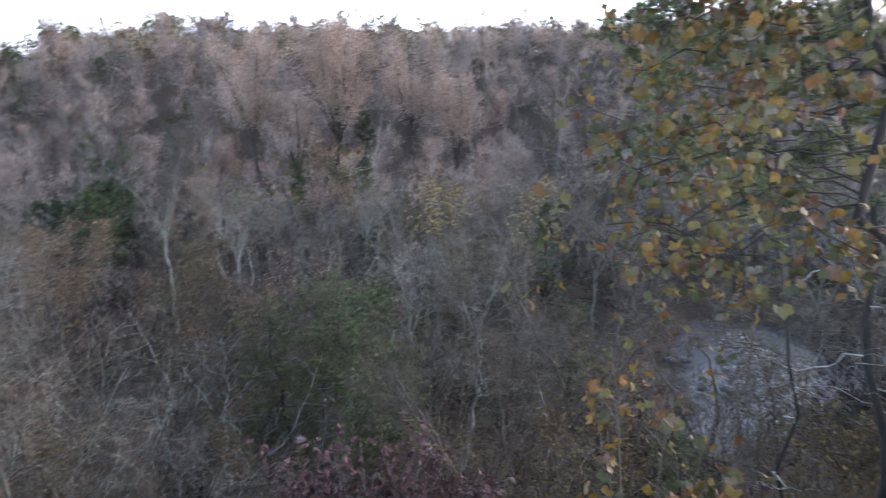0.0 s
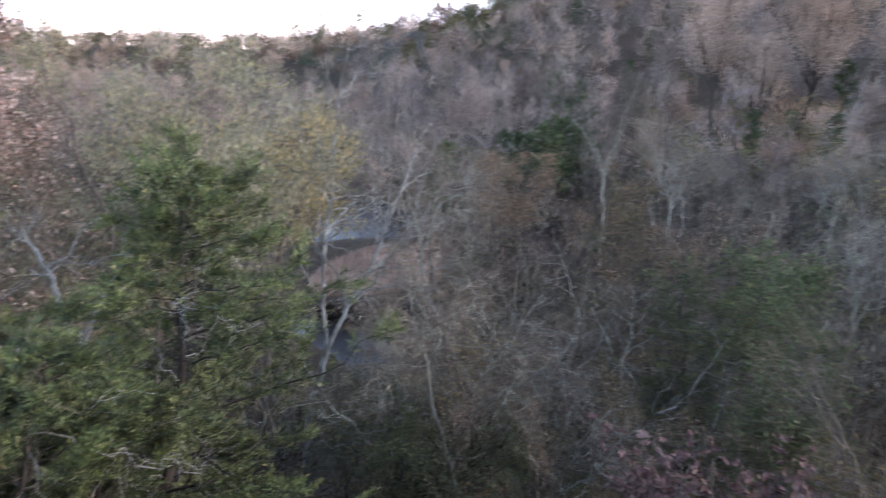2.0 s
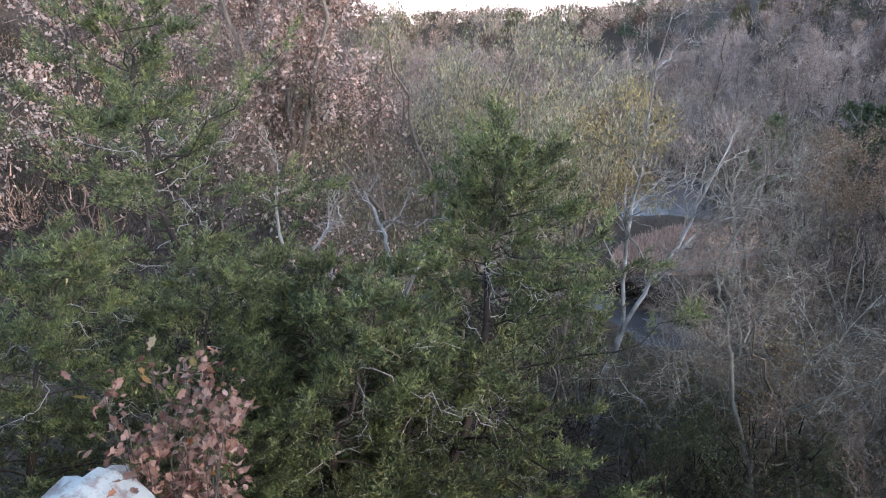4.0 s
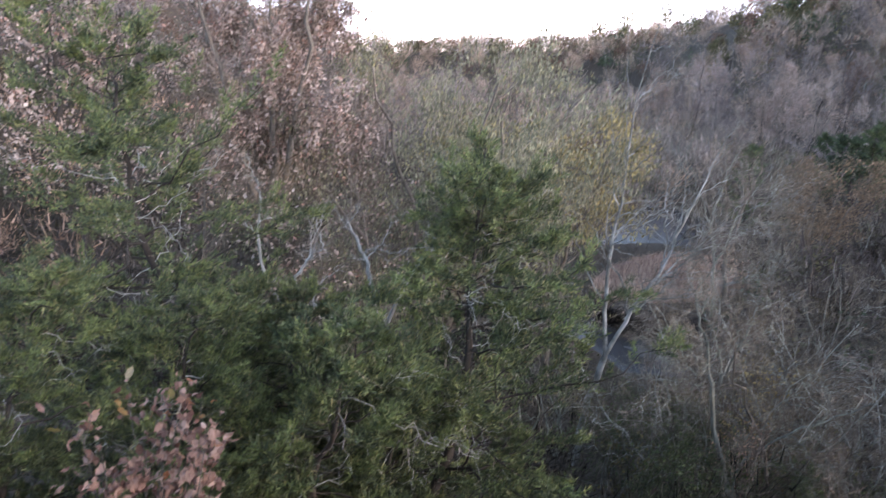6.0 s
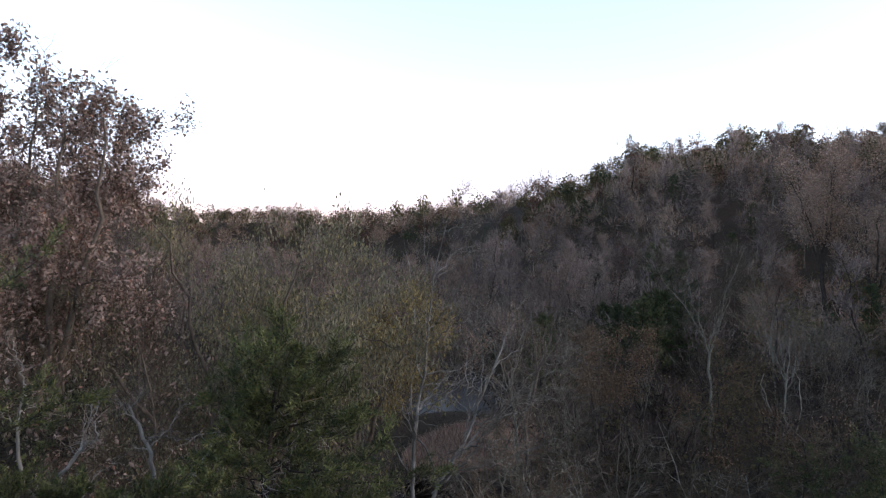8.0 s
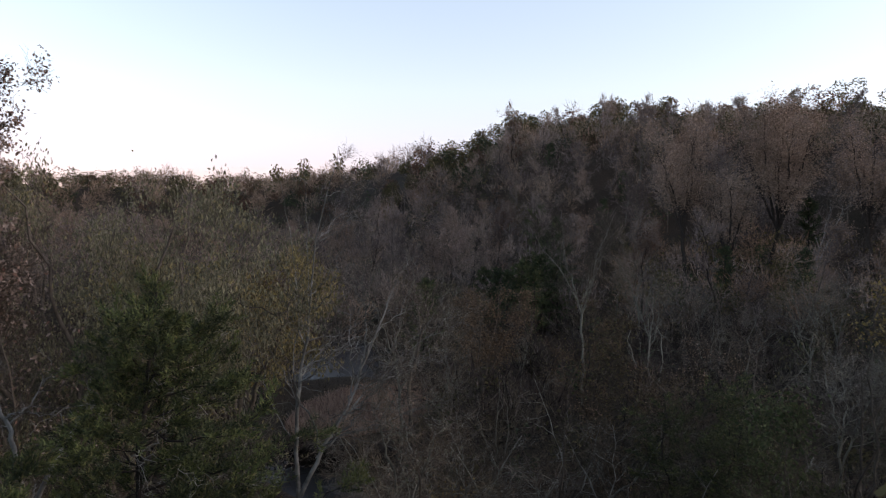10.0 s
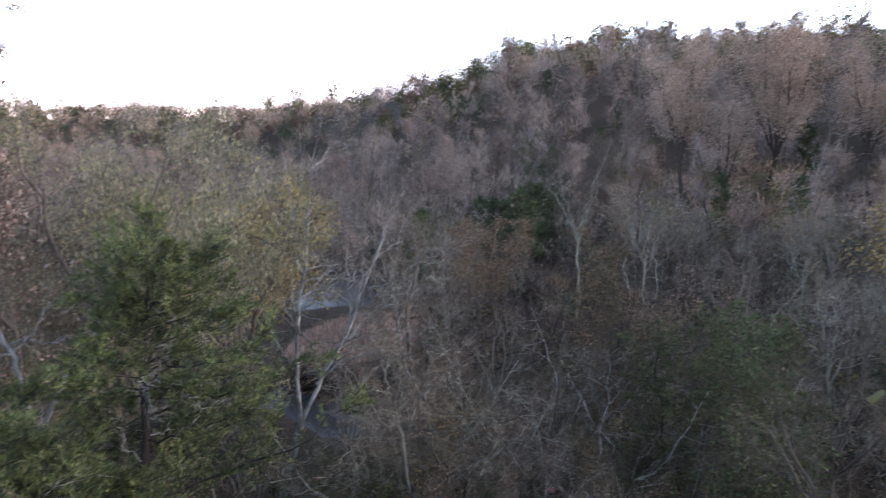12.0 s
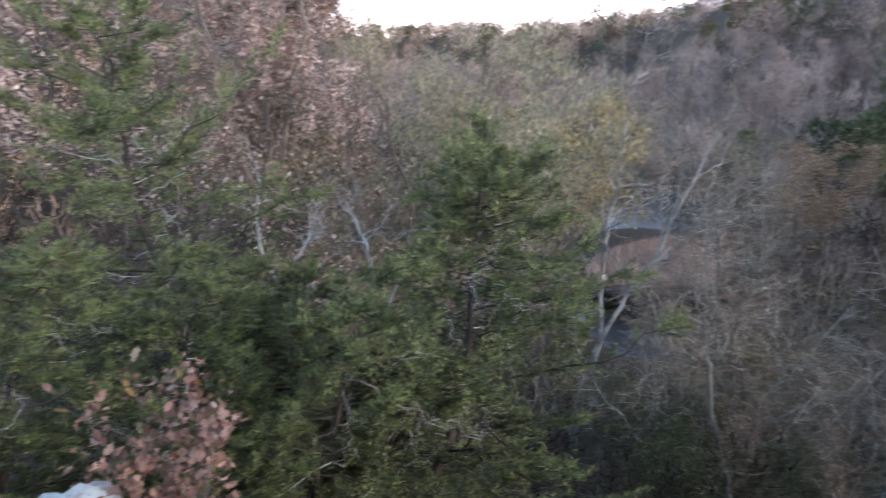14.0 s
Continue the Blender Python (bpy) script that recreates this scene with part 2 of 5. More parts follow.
class Geo:
    """Collects triangles in arrays and turns them into one mesh."""

    def __init__(self):
        self.v, self.f, self.m, self.count = [], [], [], 0

    def add(self, verts, tris, slot=0):
        verts, tris = np.asarray(verts, float).reshape(-1, 3), np.asarray(tris, int).reshape(-1, 3)
        self.v.append(verts)
        self.f.append(tris + self.count)
        self.m.append(np.full(len(tris), slot))
        self.count += len(verts)
        return self

    def mesh(self, name, mats, smooth=True):
        v, f, m = np.concatenate(self.v), np.concatenate(self.f), np.concatenate(self.m)
        me = bpy.data.meshes.new(name)
        me.vertices.add(len(v))
        me.vertices.foreach_set("co", v.astype(np.float32).ravel())
        me.loops.add(len(f) * 3)
        me.loops.foreach_set("vertex_index", f.astype(np.int32).ravel())
        me.polygons.add(len(f))
        me.polygons.foreach_set("loop_start", np.arange(0, len(f) * 3, 3, dtype=np.int32))
        for mt in mats:
            me.materials.append(mt)
        me.polygons.foreach_set("material_index", m.astype(np.int32))
        me.polygons.foreach_set("use_smooth", np.full(len(f), smooth))
        me.update(calc_edges=True)
        return me


def part(name, geo, mats, parent=None, label="", smooth=True):
    ob = new(name, geo.mesh(name, mats if isinstance(mats, (list, tuple)) else [mats], smooth))
    if parent:
        ob.parent = parent
    return tagged(ob, label)


def thing(name, m, label, category, group="", kind=""):
    ob = new(name)
    ob.empty_display_size = 0.3
    ob.matrix_basis = m
    return tagged(ob, label, category, group, kind)


def tubes(geo, pts, rad, sides, slot=0):
    n, p = pts.shape[:2]
    t = unit(np.gradient(pts, axis=1))
    ref = np.where(np.abs(t[..., 2:3]) > 0.85, np.array([1.0, 0.2, 0.0]), np.array([0.13, 0.21, 1.0]))
    a = unit(np.cross(t, ref))
    b = np.cross(t, a)
    ang = np.linspace(0, 2 * np.pi, sides, endpoint=False)
    ring = a[:, :, None] * np.cos(ang)[None, None, :, None] + b[:, :, None] * np.sin(ang)[None, None, :, None]
    v = pts[:, :, None] + ring * rad[:, :, None, None]
    i, k, s = np.meshgrid(np.arange(n), np.arange(p - 1), np.arange(sides), indexing="ij")
    s2 = (s + 1) % sides
    base = i * p * sides
    q = [base + k * sides + s, base + k * sides + s2, base + (k + 1) * sides + s2, base + (k + 1) * sides + s]
    geo.add(v, np.concatenate([np.stack(q[:3], -1).reshape(-1, 3), np.stack([q[0], q[2], q[3]], -1).reshape(-1, 3)]), slot)


def slivers(geo, rng, start, way, length, width, slot=0, bend=0.15):
    """Thin tapering twigs, bent once: three triangles each."""
    side = unit(np.cross(way, rng.normal(size=way.shape))) * width[:, None]
    mid = start + way * (length * 0.5)[:, None] + rng.normal(size=way.shape) * (length * bend * 0.5)[:, None]
    tip = start + way * length[:, None]
    v = np.stack([start - side, start + side, mid + side * 0.7, mid - side * 0.7, tip], 1)
    n = np.arange(len(start))[:, None] * 5
    geo.add(v, np.concatenate([n + [0, 1, 2], n + [0, 2, 3], n + [3, 2, 4]]), slot)


def spikes(geo, rng, start, way, length, width, slot=0):
    """Straight twigs for far trees: one long triangle each."""
    side = unit(np.cross(way, rng.normal(size=way.shape))) * width[:, None]
    geo.add(np.stack([start - side, start + side, start + way * length[:, None]], 1), np.arange(len(start) * 3).reshape(-1, 3), slot)


def leaves(geo, rng, at, size, droop=0.3, slim=0.55, slot=0):
    """Folded leaf blades, two triangles each."""
    n = len(at)
    way = unit(rng.normal(size=(n, 3)) + np.array([0, 0, -droop]) * 2)
    side = unit(np.cross(way, rng.normal(size=(n, 3))))
    fold = np.cross(way, side)
    s = size[:, None]
    v = np.stack([at, at + way * s * 0.5 + side * s * slim * 0.5 + fold * s * 0.12, at + way * s, at + way * s * 0.5 - side * s * slim * 0.5 + fold * s * 0.12], 1)
    k = np.arange(n)[:, None] * 4
    geo.add(v, np.concatenate([k + [0, 1, 2], k + [0, 2, 3]]), slot)


def grow(rng, start, way, length, r0, p, wig, up, tip=0.2, kink=0.0):
    """Branches that wander: wig turns them, kink shakes their joints, up bends them skyward."""
    n = len(start)
    pts = np.zeros((n, p, 3))
    pts[:, 0] = start
    d = unit(way.copy())
    for k in range(1, p):
        d = unit(d + rng.normal(0, wig, (n, 3)) + UP * up)
        pts[:, k] = pts[:, k - 1] + d * (length / (p - 1))[:, None]
    pts[:, 1:] += rng.normal(0, 1, (n, p - 1, 3)) * (kink * length / (p - 1))[:, None, None]
    return pts, r0[:, None] * np.linspace(1, tip, p)[None]


def along(pts, idx, s):
    p = pts.shape[1]
    f = np.clip(s, 0, 0.999) * (p - 1)
    k = f.astype(int)
    w = (f - k)[:, None]
    a, b = pts[idx, k], pts[idx, k + 1]
    return a * (1 - w) + b * w, unit(b - a), k


def sprout(rng, pts, rad, per, smin, smax, angle, spread=12):
    n = len(pts)
    idx = np.repeat(np.arange(n), per)
    s = rng.uniform(smin, smax, len(idx))
    at, t, k = along(pts, idx, s)
    perp = unit(np.cross(t, rng.normal(size=t.shape)))
    a = np.radians(rng.normal(angle, spread, len(idx)))[:, None]
    return idx, s, at, t * np.cos(a) + perp * np.sin(a), rad[idx, k]


def place(az, dist, z=None):
    """A spot on the ground by compass bearing (degrees to the left of the first view) and distance."""
    x, y = -dist * math.sin(radians(az)), dist * math.cos(radians(az))
    return x, y, (ground_z(x, y) if z is None else z)


# ---- the lie of the land ----
RIVER = np.array([(-240, 190), (-130, 112), (-76, 84), (-54, 68), (-48, 60), (-55, 50), (-50, 40), (-38, 33), (-24, 30.5), (-13, 25), (0, 23.5), (11, 27), (18, 35), (27, 38), (40, 32), (60, 20), (100, 5)], float)


def river_distance(x, y):
    p = np.stack([np.asarray(x, float), np.asarray(y, float)], -1)[..., None, :]
    a, b = RIVER[:-1], RIVER[1:]
    u = np.clip(((p - a) * (b - a)).sum(-1) / ((b - a) ** 2).sum(-1), 0, 1)
    d = np.linalg.norm(p - (a + (b - a) * u[..., None]), axis=-1).min(-1)
    d = d + 2.4 * smooth01((p[..., 0, 0] + 21.8) / 2.5) * smooth01((14 - p[..., 0, 0]) / 4)
    d = d + 2.4 * smooth01((-28.8 - p[..., 0, 0]) / 2.0) * smooth01((38 - p[..., 0, 1]) / 2)
    for x0, y0, r in ((-46.5, 60, 6.0), (-42.0, 54.0, 4.6), (19, 38, 2.6), (17.5, 32, 1.6), (21.5, 43.5, 2.4), (22.6, 47, 1.8)):
        d = np.minimum(d, np.hypot(p[..., 0, 0] - x0, p[..., 0, 1] - y0) - r)
    return d


def smooth01(v):
    v = np.clip(v, 0, 1)
    return v * v * (3 - 2 * v)


def wobble(x, y):
    return (np.sin(x * 0.31 + 1.3 * np.sin(y * 0.17)) * np.cos(y * 0.27 + 0.6) + 0.5 * np.sin(x * 0.83 + y * 0.71) + 0.3 * np.sin(1.9 * x - 1.3 * y))


def ground_z(x, y):
    x, y = np.asarray(x, float), np.asarray(y, float)
    dist = np.hypot(x, y)
    az = np.degrees(np.arctan2(-x, y))
    out = x * -0.42 + y * 0.908
    bluff = np.interp(out, [-400, -30, -1, 0.9, 2.0, 3.2, 6, 10, 16, 24], [34, 15, 12.5, 12.3, 10.9, 9.4, 7.0, 4.4, 1.8, 0])
    ridge = np.interp(az, [-180, -90, -50, -20, -8, 8, 17, 24, 29, 34, 44, 60, 74, 110, 180], [10, 24, 35, 36, 37, 39.5, 40, 37.5, 33.8, 34.3, 28, 28, 44, 48, 14])
    far = np.interp(az, [-180, -50, -20, 24, 32, 38, 48, 62, 76, 180], [230, 230, 230, 235, 300, 400, 450, 450, 300, 300])
    near = np.interp(az, [-180, -60, -25, 0, 26, 33, 40, 50, 62, 76, 180], [80, 80, 86, 88, 90, 120, 240, 260, 240, 70, 70])
    hill = ridge * smooth01((dist - near) / (far - near)) ** 0.85 * (out > 0)
    floor = 1.1 + 0.18 * wobble(x * 0.7, y * 0.7)
    rd = river_distance(x, y)
    z = bluff + hill + floor + 0.02 * dist ** 0.5 * wobble(x * 0.13, y * 0.13) * 2
    bed = -0.6
    w = smooth01((rd - 1.7) / 1.4)
    return np.where(out > 14, bed + (z - bed) * w, z)


def ground_material():
    m, n, l, b = material("leaf_littered_ground", 0.95, 0.1)
    a = noise_node(n, l, 9.0, 8, "Object")
    c = ramp_node(n, [(0.3, (0.02, 0.018, 0.016)), (0.5, (0.046, 0.039, 0.034)), (0.7, (0.1, 0.082, 0.068))])
    l.new(a.outputs[0], c.inputs[0])
    p = noise_node(n, l, 0.11, 4, "Object")
    pr = ramp_node(n, [(0.35, (0.8, 0.85, 0.75)), (0.65, (1.15, 1.0, 0.92))])
    l.new(p.outputs[0], pr.inputs[0])
    o = mix_node(n, l, c.outputs[0], pr.outputs[0], 1.0, "MULTIPLY")
    l.new(o, b.inputs["Base Color"])
    bump = n.new("ShaderNodeBump")
    bump.inputs["Strength"].default_value, bump.inputs["Distance"].default_value = 0.8, 0.08
    l.new(a.outputs[0], bump.inputs["Height"])
    l.new(bump.outputs[0], b.inputs["Normal"])
    return m


def build_ground():
    rings = np.concatenate([[0.01], np.geomspace(1.0, 120, 105), np.geomspace(123, 480, 52), np.geomspace(520, 4500, 12)])
    az = np.radians(np.linspace(0, 360, 240, endpoint=False))
    r, a = np.meshgrid(rings, az, indexing="ij")
    x, y = -r * np.sin(a), r * np.cos(a)
    v = np.stack([x, y, ground_z(x, y)], -1)
    i, j = np.meshgrid(np.arange(len(rings) - 1), np.arange(len(az)), indexing="ij")
    j2, n = (j + 1) % len(az), len(az)
    q = [i * n + j, (i + 1) * n + j, (i + 1) * n + j2, i * n + j2]
    g = Geo().add(v, np.concatenate([np.stack([q[0], q[2], q[1]], -1).reshape(-1, 3), np.stack([q[0], q[3], q[2]], -1).reshape(-1, 3)]))
    tagged(part("ground", g, ground_material()), "wooded valley ground covered in brown leaf litter", "ground", kind="structure")


def build_river():
    m, n, l, b = material("creek_water", 0.2, 0.06)
    b.inputs["Base Color"].default_value = (0.062, 0.063, 0.067, 1)
    b.inputs["IOR"].default_value = 1.33
    a = noise_node(n, l, 1.6, 4, "Object")
    bump = n.new("ShaderNodeBump")
    bump.inputs["Strength"].default_value, bump.inputs["Distance"].default_value = 0.25, 0.05
    l.new(a.outputs[0], bump.inputs["Height"])
    l.new(bump.outputs[0], b.inputs["Normal"])
    step = 2.0
    gx, gy = np.meshgrid(np.arange(-150, 90, step), np.arange(4, 130, step), indexing="ij")
    near = river_distance(gx + step / 2, gy + step / 2) < 6.5
    gx, gy = gx[near], gy[near]
    v = np.stack([np.stack([gx + i * step, gy + j * step, np.zeros(len(gx))], -1) for i, j in ((0, 0), (1, 0), (1, 1), (0, 1))], 1)
    k = np.arange(len(gx))[:, None] * 4
    g = Geo().add(v, np.concatenate([k + [0, 1, 2], k + [0, 2, 3]]))
    tagged(part("creek_water", g, m, smooth=False), "shallow grey-blue creek reflecting the pale sky", "water", kind="structure")


build_ground()
build_river()


# ---- trees ----
def tree_skeleton(rng, h, r, lean=(0, 0), stems=1, fork=0.35, limbs=12, limb_len=0.45, limb_angle=45, wig=0.06, limb_wig=0.12, up=0.06, branches=7, shape=None, limb_pts=10, limb_r=0.006, bole=0.0, fan=0.22):
    """Trunk, limbs and branches as polylines, from a tree's height and habit; bole: share of the height under which the stems are one trunk."""
    way = np.tile(np.array([lean[0], lean[1], 1.0]), (stems, 1))
    wood = []
    start = np.zeros((stems, 3)) - UP * 0.3
    if bole:
        tp, tr = grow(rng, start[:1], way[:1], np.array([h * bole + 0.3]), np.array([r]), 8, wig * 0.7, 0.0, 0.72, 0.08)
        tr[:, 0] *= 1.35
        wood.append((tp, tr))
        start = np.repeat(tp[:, -1], stems, 0)
        turn = np.arange(stems) * 2 * np.pi / stems + rng.uniform(0, 6)
        way = way + np.stack([np.cos(turn), np.sin(turn), np.zeros(stems)], -1) * fan * rng.uniform(0.6, 1.3, (stems, 1))
    elif stems > 1:
        way = way + rng.normal(0, fan, (stems, 3)) * [1, 1, 0]
    length = h * (1 - bole) * rng.uniform(0.85, 1.0, stems)
    tp, tr = grow(rng, start, way, length, r * (0.66 if bole else 1.0) * rng.uniform(0.8, 1, stems), 14, wig, 0.03, 0.15, 0.1)
    if not bole:
        tr[:, 0] *= 1.35
    wood.append((tp, tr))
    idx, s, at, w, pr = sprout(rng, tp, tr, max(1, limbs // stems), fork, 0.98, limb_angle)
    fall = (shape or (lambda q: 1.1 - 0.75 * q))((s - fork) / (1 - fork))
    ll = h * limb_len * fall * rng.uniform(0.65, 1.1, len(s))
    lp, lr = grow(rng, at, w, ll, np.minimum(pr * 0.5, 0.01 + ll * limb_r), limb_pts, limb_wig, up, 0.15, 0.2)
    idx2, s2, at2, w2, pr2 = sprout(rng, lp, lr, branches, 0.2, 1.0, 42, 14)
    bl = ll[idx2] * 0.42 * (1.15 - 0.6 * s2) * rng.uniform(0.5, 1.2, len(s2)) + h * 0.015
    bp, br = grow(rng, at2, w2, bl, np.maximum(pr2 * 0.5, 0.005), 6, limb_wig * 1.2, up, 0.25, 0.25)
    return wood, (lp, lr), (bp, br)


def twig_cloud(rng, bp, per, length, smin=0.15, lift=0.15):
    idx, s, at, w, _ = sprout(rng, bp, np.ones(bp.shape[:2]), per, smin, 1.0, 38, 18)
    ln = length * rng.uniform(0.5, 1.3, len(s))
    return at, unit(w + UP * lift), ln


def make_tree(seed, name, label, category, trunk_mat, twig_mat, leaf_mat=None, h=12.0, r=0.16, twigs=6, twig_len=0.8, twig_w=0.006, leaf_n=0, leaf_size=0.09, sides=(8, 5, 3), leaf_spread=0.25, group="", far=False, fine=False, split=False, leaf_low=0.0, leaf_slim=0.6, leaf_droop=0.4, cluster=1.0, lift=0.15, **habit):
    """far: coarse twigs; split: every limb becomes a part of its own; leaf_low: share of the height under which no leaf hangs."""
    rng = np.random.default_rng(seed)
    wood, (lp, lr), (bp, br) = tree_skeleton(rng, h, r, **habit)
    root = thing(name, Matrix(), label, category, group)
    g = Geo()
    for pts, rad in wood:
        tubes(g, pts, rad, sides[0])
    per = len(bp) // len(lp)
    trunk = part("trunk", g, trunk_mat, root)
    if split:
        for k in range(len(lp)):
            g = Geo()
            tubes(g, lp[k:k + 1], lr[k:k + 1], sides[1])
            tubes(g, bp[k * per:k * per + per], br[k * per:k * per + per], sides[2])
            part("limb", g, trunk_mat, trunk)
    g = Geo()
    if not split:
        tubes(g, lp, lr, sides[1], 1)
        if not far:
            tubes(g, bp, br, sides[2], 1)
    at, w, ln = twig_cloud(rng, bp, twigs, twig_len, lift=lift)
    wd = twig_w * rng.uniform(0.6, 1.4, len(ln))
    if far:
        b0, b1 = bp[:, 0], bp[:, -1]
        spikes(g, rng, b0, unit(b1 - b0), np.linalg.norm(b1 - b0, axis=1), br[:, 0] + 0.02)
        spikes(g, rng, at, w, ln, wd)
        if fine:
            spikes(g, rng, at + w * (ln * rng.uniform(0.2, 0.8, len(ln)))[:, None], unit(w + rng.normal(0, 0.6, w.shape)), ln * 0.6, wd * 0.7)
    else:
        slivers(g, rng, at, w, ln, wd)
        at2 = at + w * (ln * rng.uniform(0.3, 0.9, len(ln)))[:, None]
        spikes(g, rng, at2, unit(w + rng.normal(0, 0.5, w.shape)), ln * 0.6, wd * 0.7)
    mats = [twig_mat, trunk_mat]
    if leaf_n:
        k = rng.permutation(len(at))[:max(1, int(len(at) * cluster))][rng.integers(0, max(1, int(len(at) * cluster)), leaf_n)]
        pos = at[k] + w[k] * (ln[k] * rng.uniform(0, 1.1, leaf_n))[:, None] + rng.normal(0, leaf_spread, (leaf_n, 3))
        pos = pos[pos[:, 2] > h * leaf_low + rng.normal(0, h * min(0.06, 0.12 * (1 - leaf_low)), len(pos)) * (leaf_low > 0)]
        leaves(g, rng, pos, leaf_size * rng.uniform(0.6, 1.35, len(pos)), leaf_droop, leaf_slim, slot=2)
        mats.append(leaf_mat)
    part("crown", g, mats, root, smooth=False)
    return root


def make_cedar(seed, label, h=8.0, r=0.1, width=2.2, bare=0.15, n=70, tufts=10, dead=8, lean=(0.01, 0.0), heavy=(0.0, 0.0), taper=0.75, dense=62, fresh=0.34):
    """Red cedar: dark trunk, boughs of uneven reach in tiers, tufts of upturned sprays with gaps between, bare dead limbs inside.
    heavy: the side to which the boughs reach further; taper: how the reach shrinks towards the top."""
    rng = np.random.default_rng(seed)
    root = thing("cedar_tree", Matrix(), label, "tree", "red cedars on the slope")
    tp, tr = grow(rng, np.zeros((1, 3)) - UP * 0.3, np.array([[lean[0], lean[1], 1.0]]), np.array([h + 0.3]), np.array([r]), 16, 0.05, 0.0, 0.12, 0.12)
    s = np.sort(bare + (0.985 - bare) * rng.uniform(0, 1, n) ** 0.85)
    at, t, kk = along(tp, np.zeros(n, int), s)
    pr = tr[0, kk]
    bearing = np.arange(n) * 2.4 + rng.normal(0, 0.5, n)
    w = unit(np.stack([np.cos(bearing), np.sin(bearing), rng.normal(0.1, 0.16, n) + 0.5 * s ** 3], -1))
    side = 1 + w[:, 0] * heavy[0] + w[:, 1] * heavy[1]
    q = (s - bare) / (1 - bare)
    ln = width * side * (1.01 - q) ** taper * rng.choice([0.35, 0.65, 0.9, 1.2], n, p=[0.22, 0.3, 0.3, 0.18]) * rng.uniform(0.85, 1.1, n) + 0.12
    lp, lr = grow(rng, at, w, ln, np.minimum(pr * 0.45, 0.006 + ln * 0.006), 9, 0.16, 0.03, 0.2, 0.15)
    g = Geo()
    tubes(g, tp, tr, 8)
    tubes(g, lp, lr, 4)
    trunk = part("trunk", g, BARK_DARK, root)
    if dead:
        di, ds, dat, dw, dr = sprout(rng, tp, tr, dead, 0.15, 0.85, 82, 14)
        dl = rng.uniform(0.35, 1.0, dead) * width * 0.75
        dp, drr = grow(rng, dat, dw, dl, np.full(dead, 0.0095), 12, 0.24, 0.02, 0.25, 0.35)
        for k in range(dead):
            g = Geo()
            tubes(g, dp[k:k + 1], drr[k:k + 1], 4)
            i2, s2, a2, w2, r2 = sprout(rng, dp[k:k + 1], drr[k:k + 1], 9, 0.3, 1.0, 50, 15)
            sp, sr = grow(rng, a2, w2, rng.uniform(0.15, 0.6, len(s2)), np.full(len(s2), 0.0035), 6, 0.25, 0.02, 0.3, 0.25)
            tubes(g, sp, sr, 3)
            part("dead_limb", g, BARK_DEAD, trunk, "bare weathered grey dead limb")
    # branchlets in the outer half of each bough, a tuft of sprays along each
    per = np.maximum(3, (tufts * np.minimum(1.0, 0.35 + ln / (width * 0.9))).astype(int))
    idx = np.repeat(np.arange(n), per)
    sb = 1 - 0.72 * rng.uniform(0, 1, len(idx)) ** 1.4
    a2, t2, _ = along(lp, idx, sb)
    sidew = unit(np.cross(t2, UP + rng.normal(0, 0.5, t2.shape))) * rng.choice([-1, 1], (len(idx), 1))
    w2 = unit(t2 * 0.8 + sidew * rng.uniform(0.2, 1.0, (len(idx), 1)) + UP * rng.normal(0.15, 0.2, (len(idx), 1)))
    bl = rng.uniform(0.1, 0.26, len(idx)) * (0.6 + 0.5 * np.minimum(ln[idx], 1.6))
    m = dense
    u = rng.uniform(0.0, 1.0, (len(idx), m, 1))
    core = a2[:, None] + w2[:, None] * (u * bl[:, None, None] * 1.7)
    puff = unit(rng.normal(size=(len(idx), m, 3))) * np.array([1, 1, 0.62])
    a3 = (core + puff * (rng.uniform(0.0, 1, (len(idx), m, 1)) ** 0.7 * (bl * 0.42)[:, None, None] * (1.25 - 0.8 * u))).reshape(-1, 3)
    w3 = unit(puff * 0.6 + w2[:, None] * 0.5 + UP * 0.35 + rng.normal(0, 0.35, puff.shape)).reshape(-1, 3)
    tone = np.repeat((rng.uniform(0, 1, len(idx)) < fresh) | (sb > 1 - 0.15 * fresh), m)
    g = Geo()
    for slot, ok in ((0, ~tone), (1, tone)):
        spikes(g, rng, a3[ok], w3[ok], rng.uniform(0.045, 0.11, ok.sum()), rng.uniform(0.0085, 0.0145, ok.sum()), slot)
    i4, s4, a4, w4, _ = sprout(rng, lp, lr, 9, 0.05, 0.9, 55, 20)
    tw = Geo()
    slivers(tw, rng, a4, w4, rng.uniform(0.15, 0.5, len(s4)), np.full(len(s4), 0.004), 0, 0.4)
    tagged(part("inner_twig", tw, TWIG_PALE, root, "grey dead inner twigs", False), kind="stuff")
    part("crown", g, [CEDAR, CEDAR_FRESH], root, smooth=False)
    return root


def bough(rng, pts, r0, r1, n=14, shake=0.03):
    """A crooked stem led through a few joints, tapering from r0 to r1."""
    pts = np.asarray(pts, float)
    d = np.r_[0, np.cumsum(np.linalg.norm(np.diff(pts, axis=0), axis=1))]
    u = np.linspace(0, d[-1], n)
    p = np.stack([np.interp(u, d, pts[:, k]) for k in range(3)], -1)
    p[1:-1] = 0.25 * p[:-2] + 0.5 * p[1:-1] + 0.25 * p[2:]
    p[1:] += rng.normal(0, shake, (n - 1, 3))
    return p[None], np.linspace(r0, r1, n)[None]


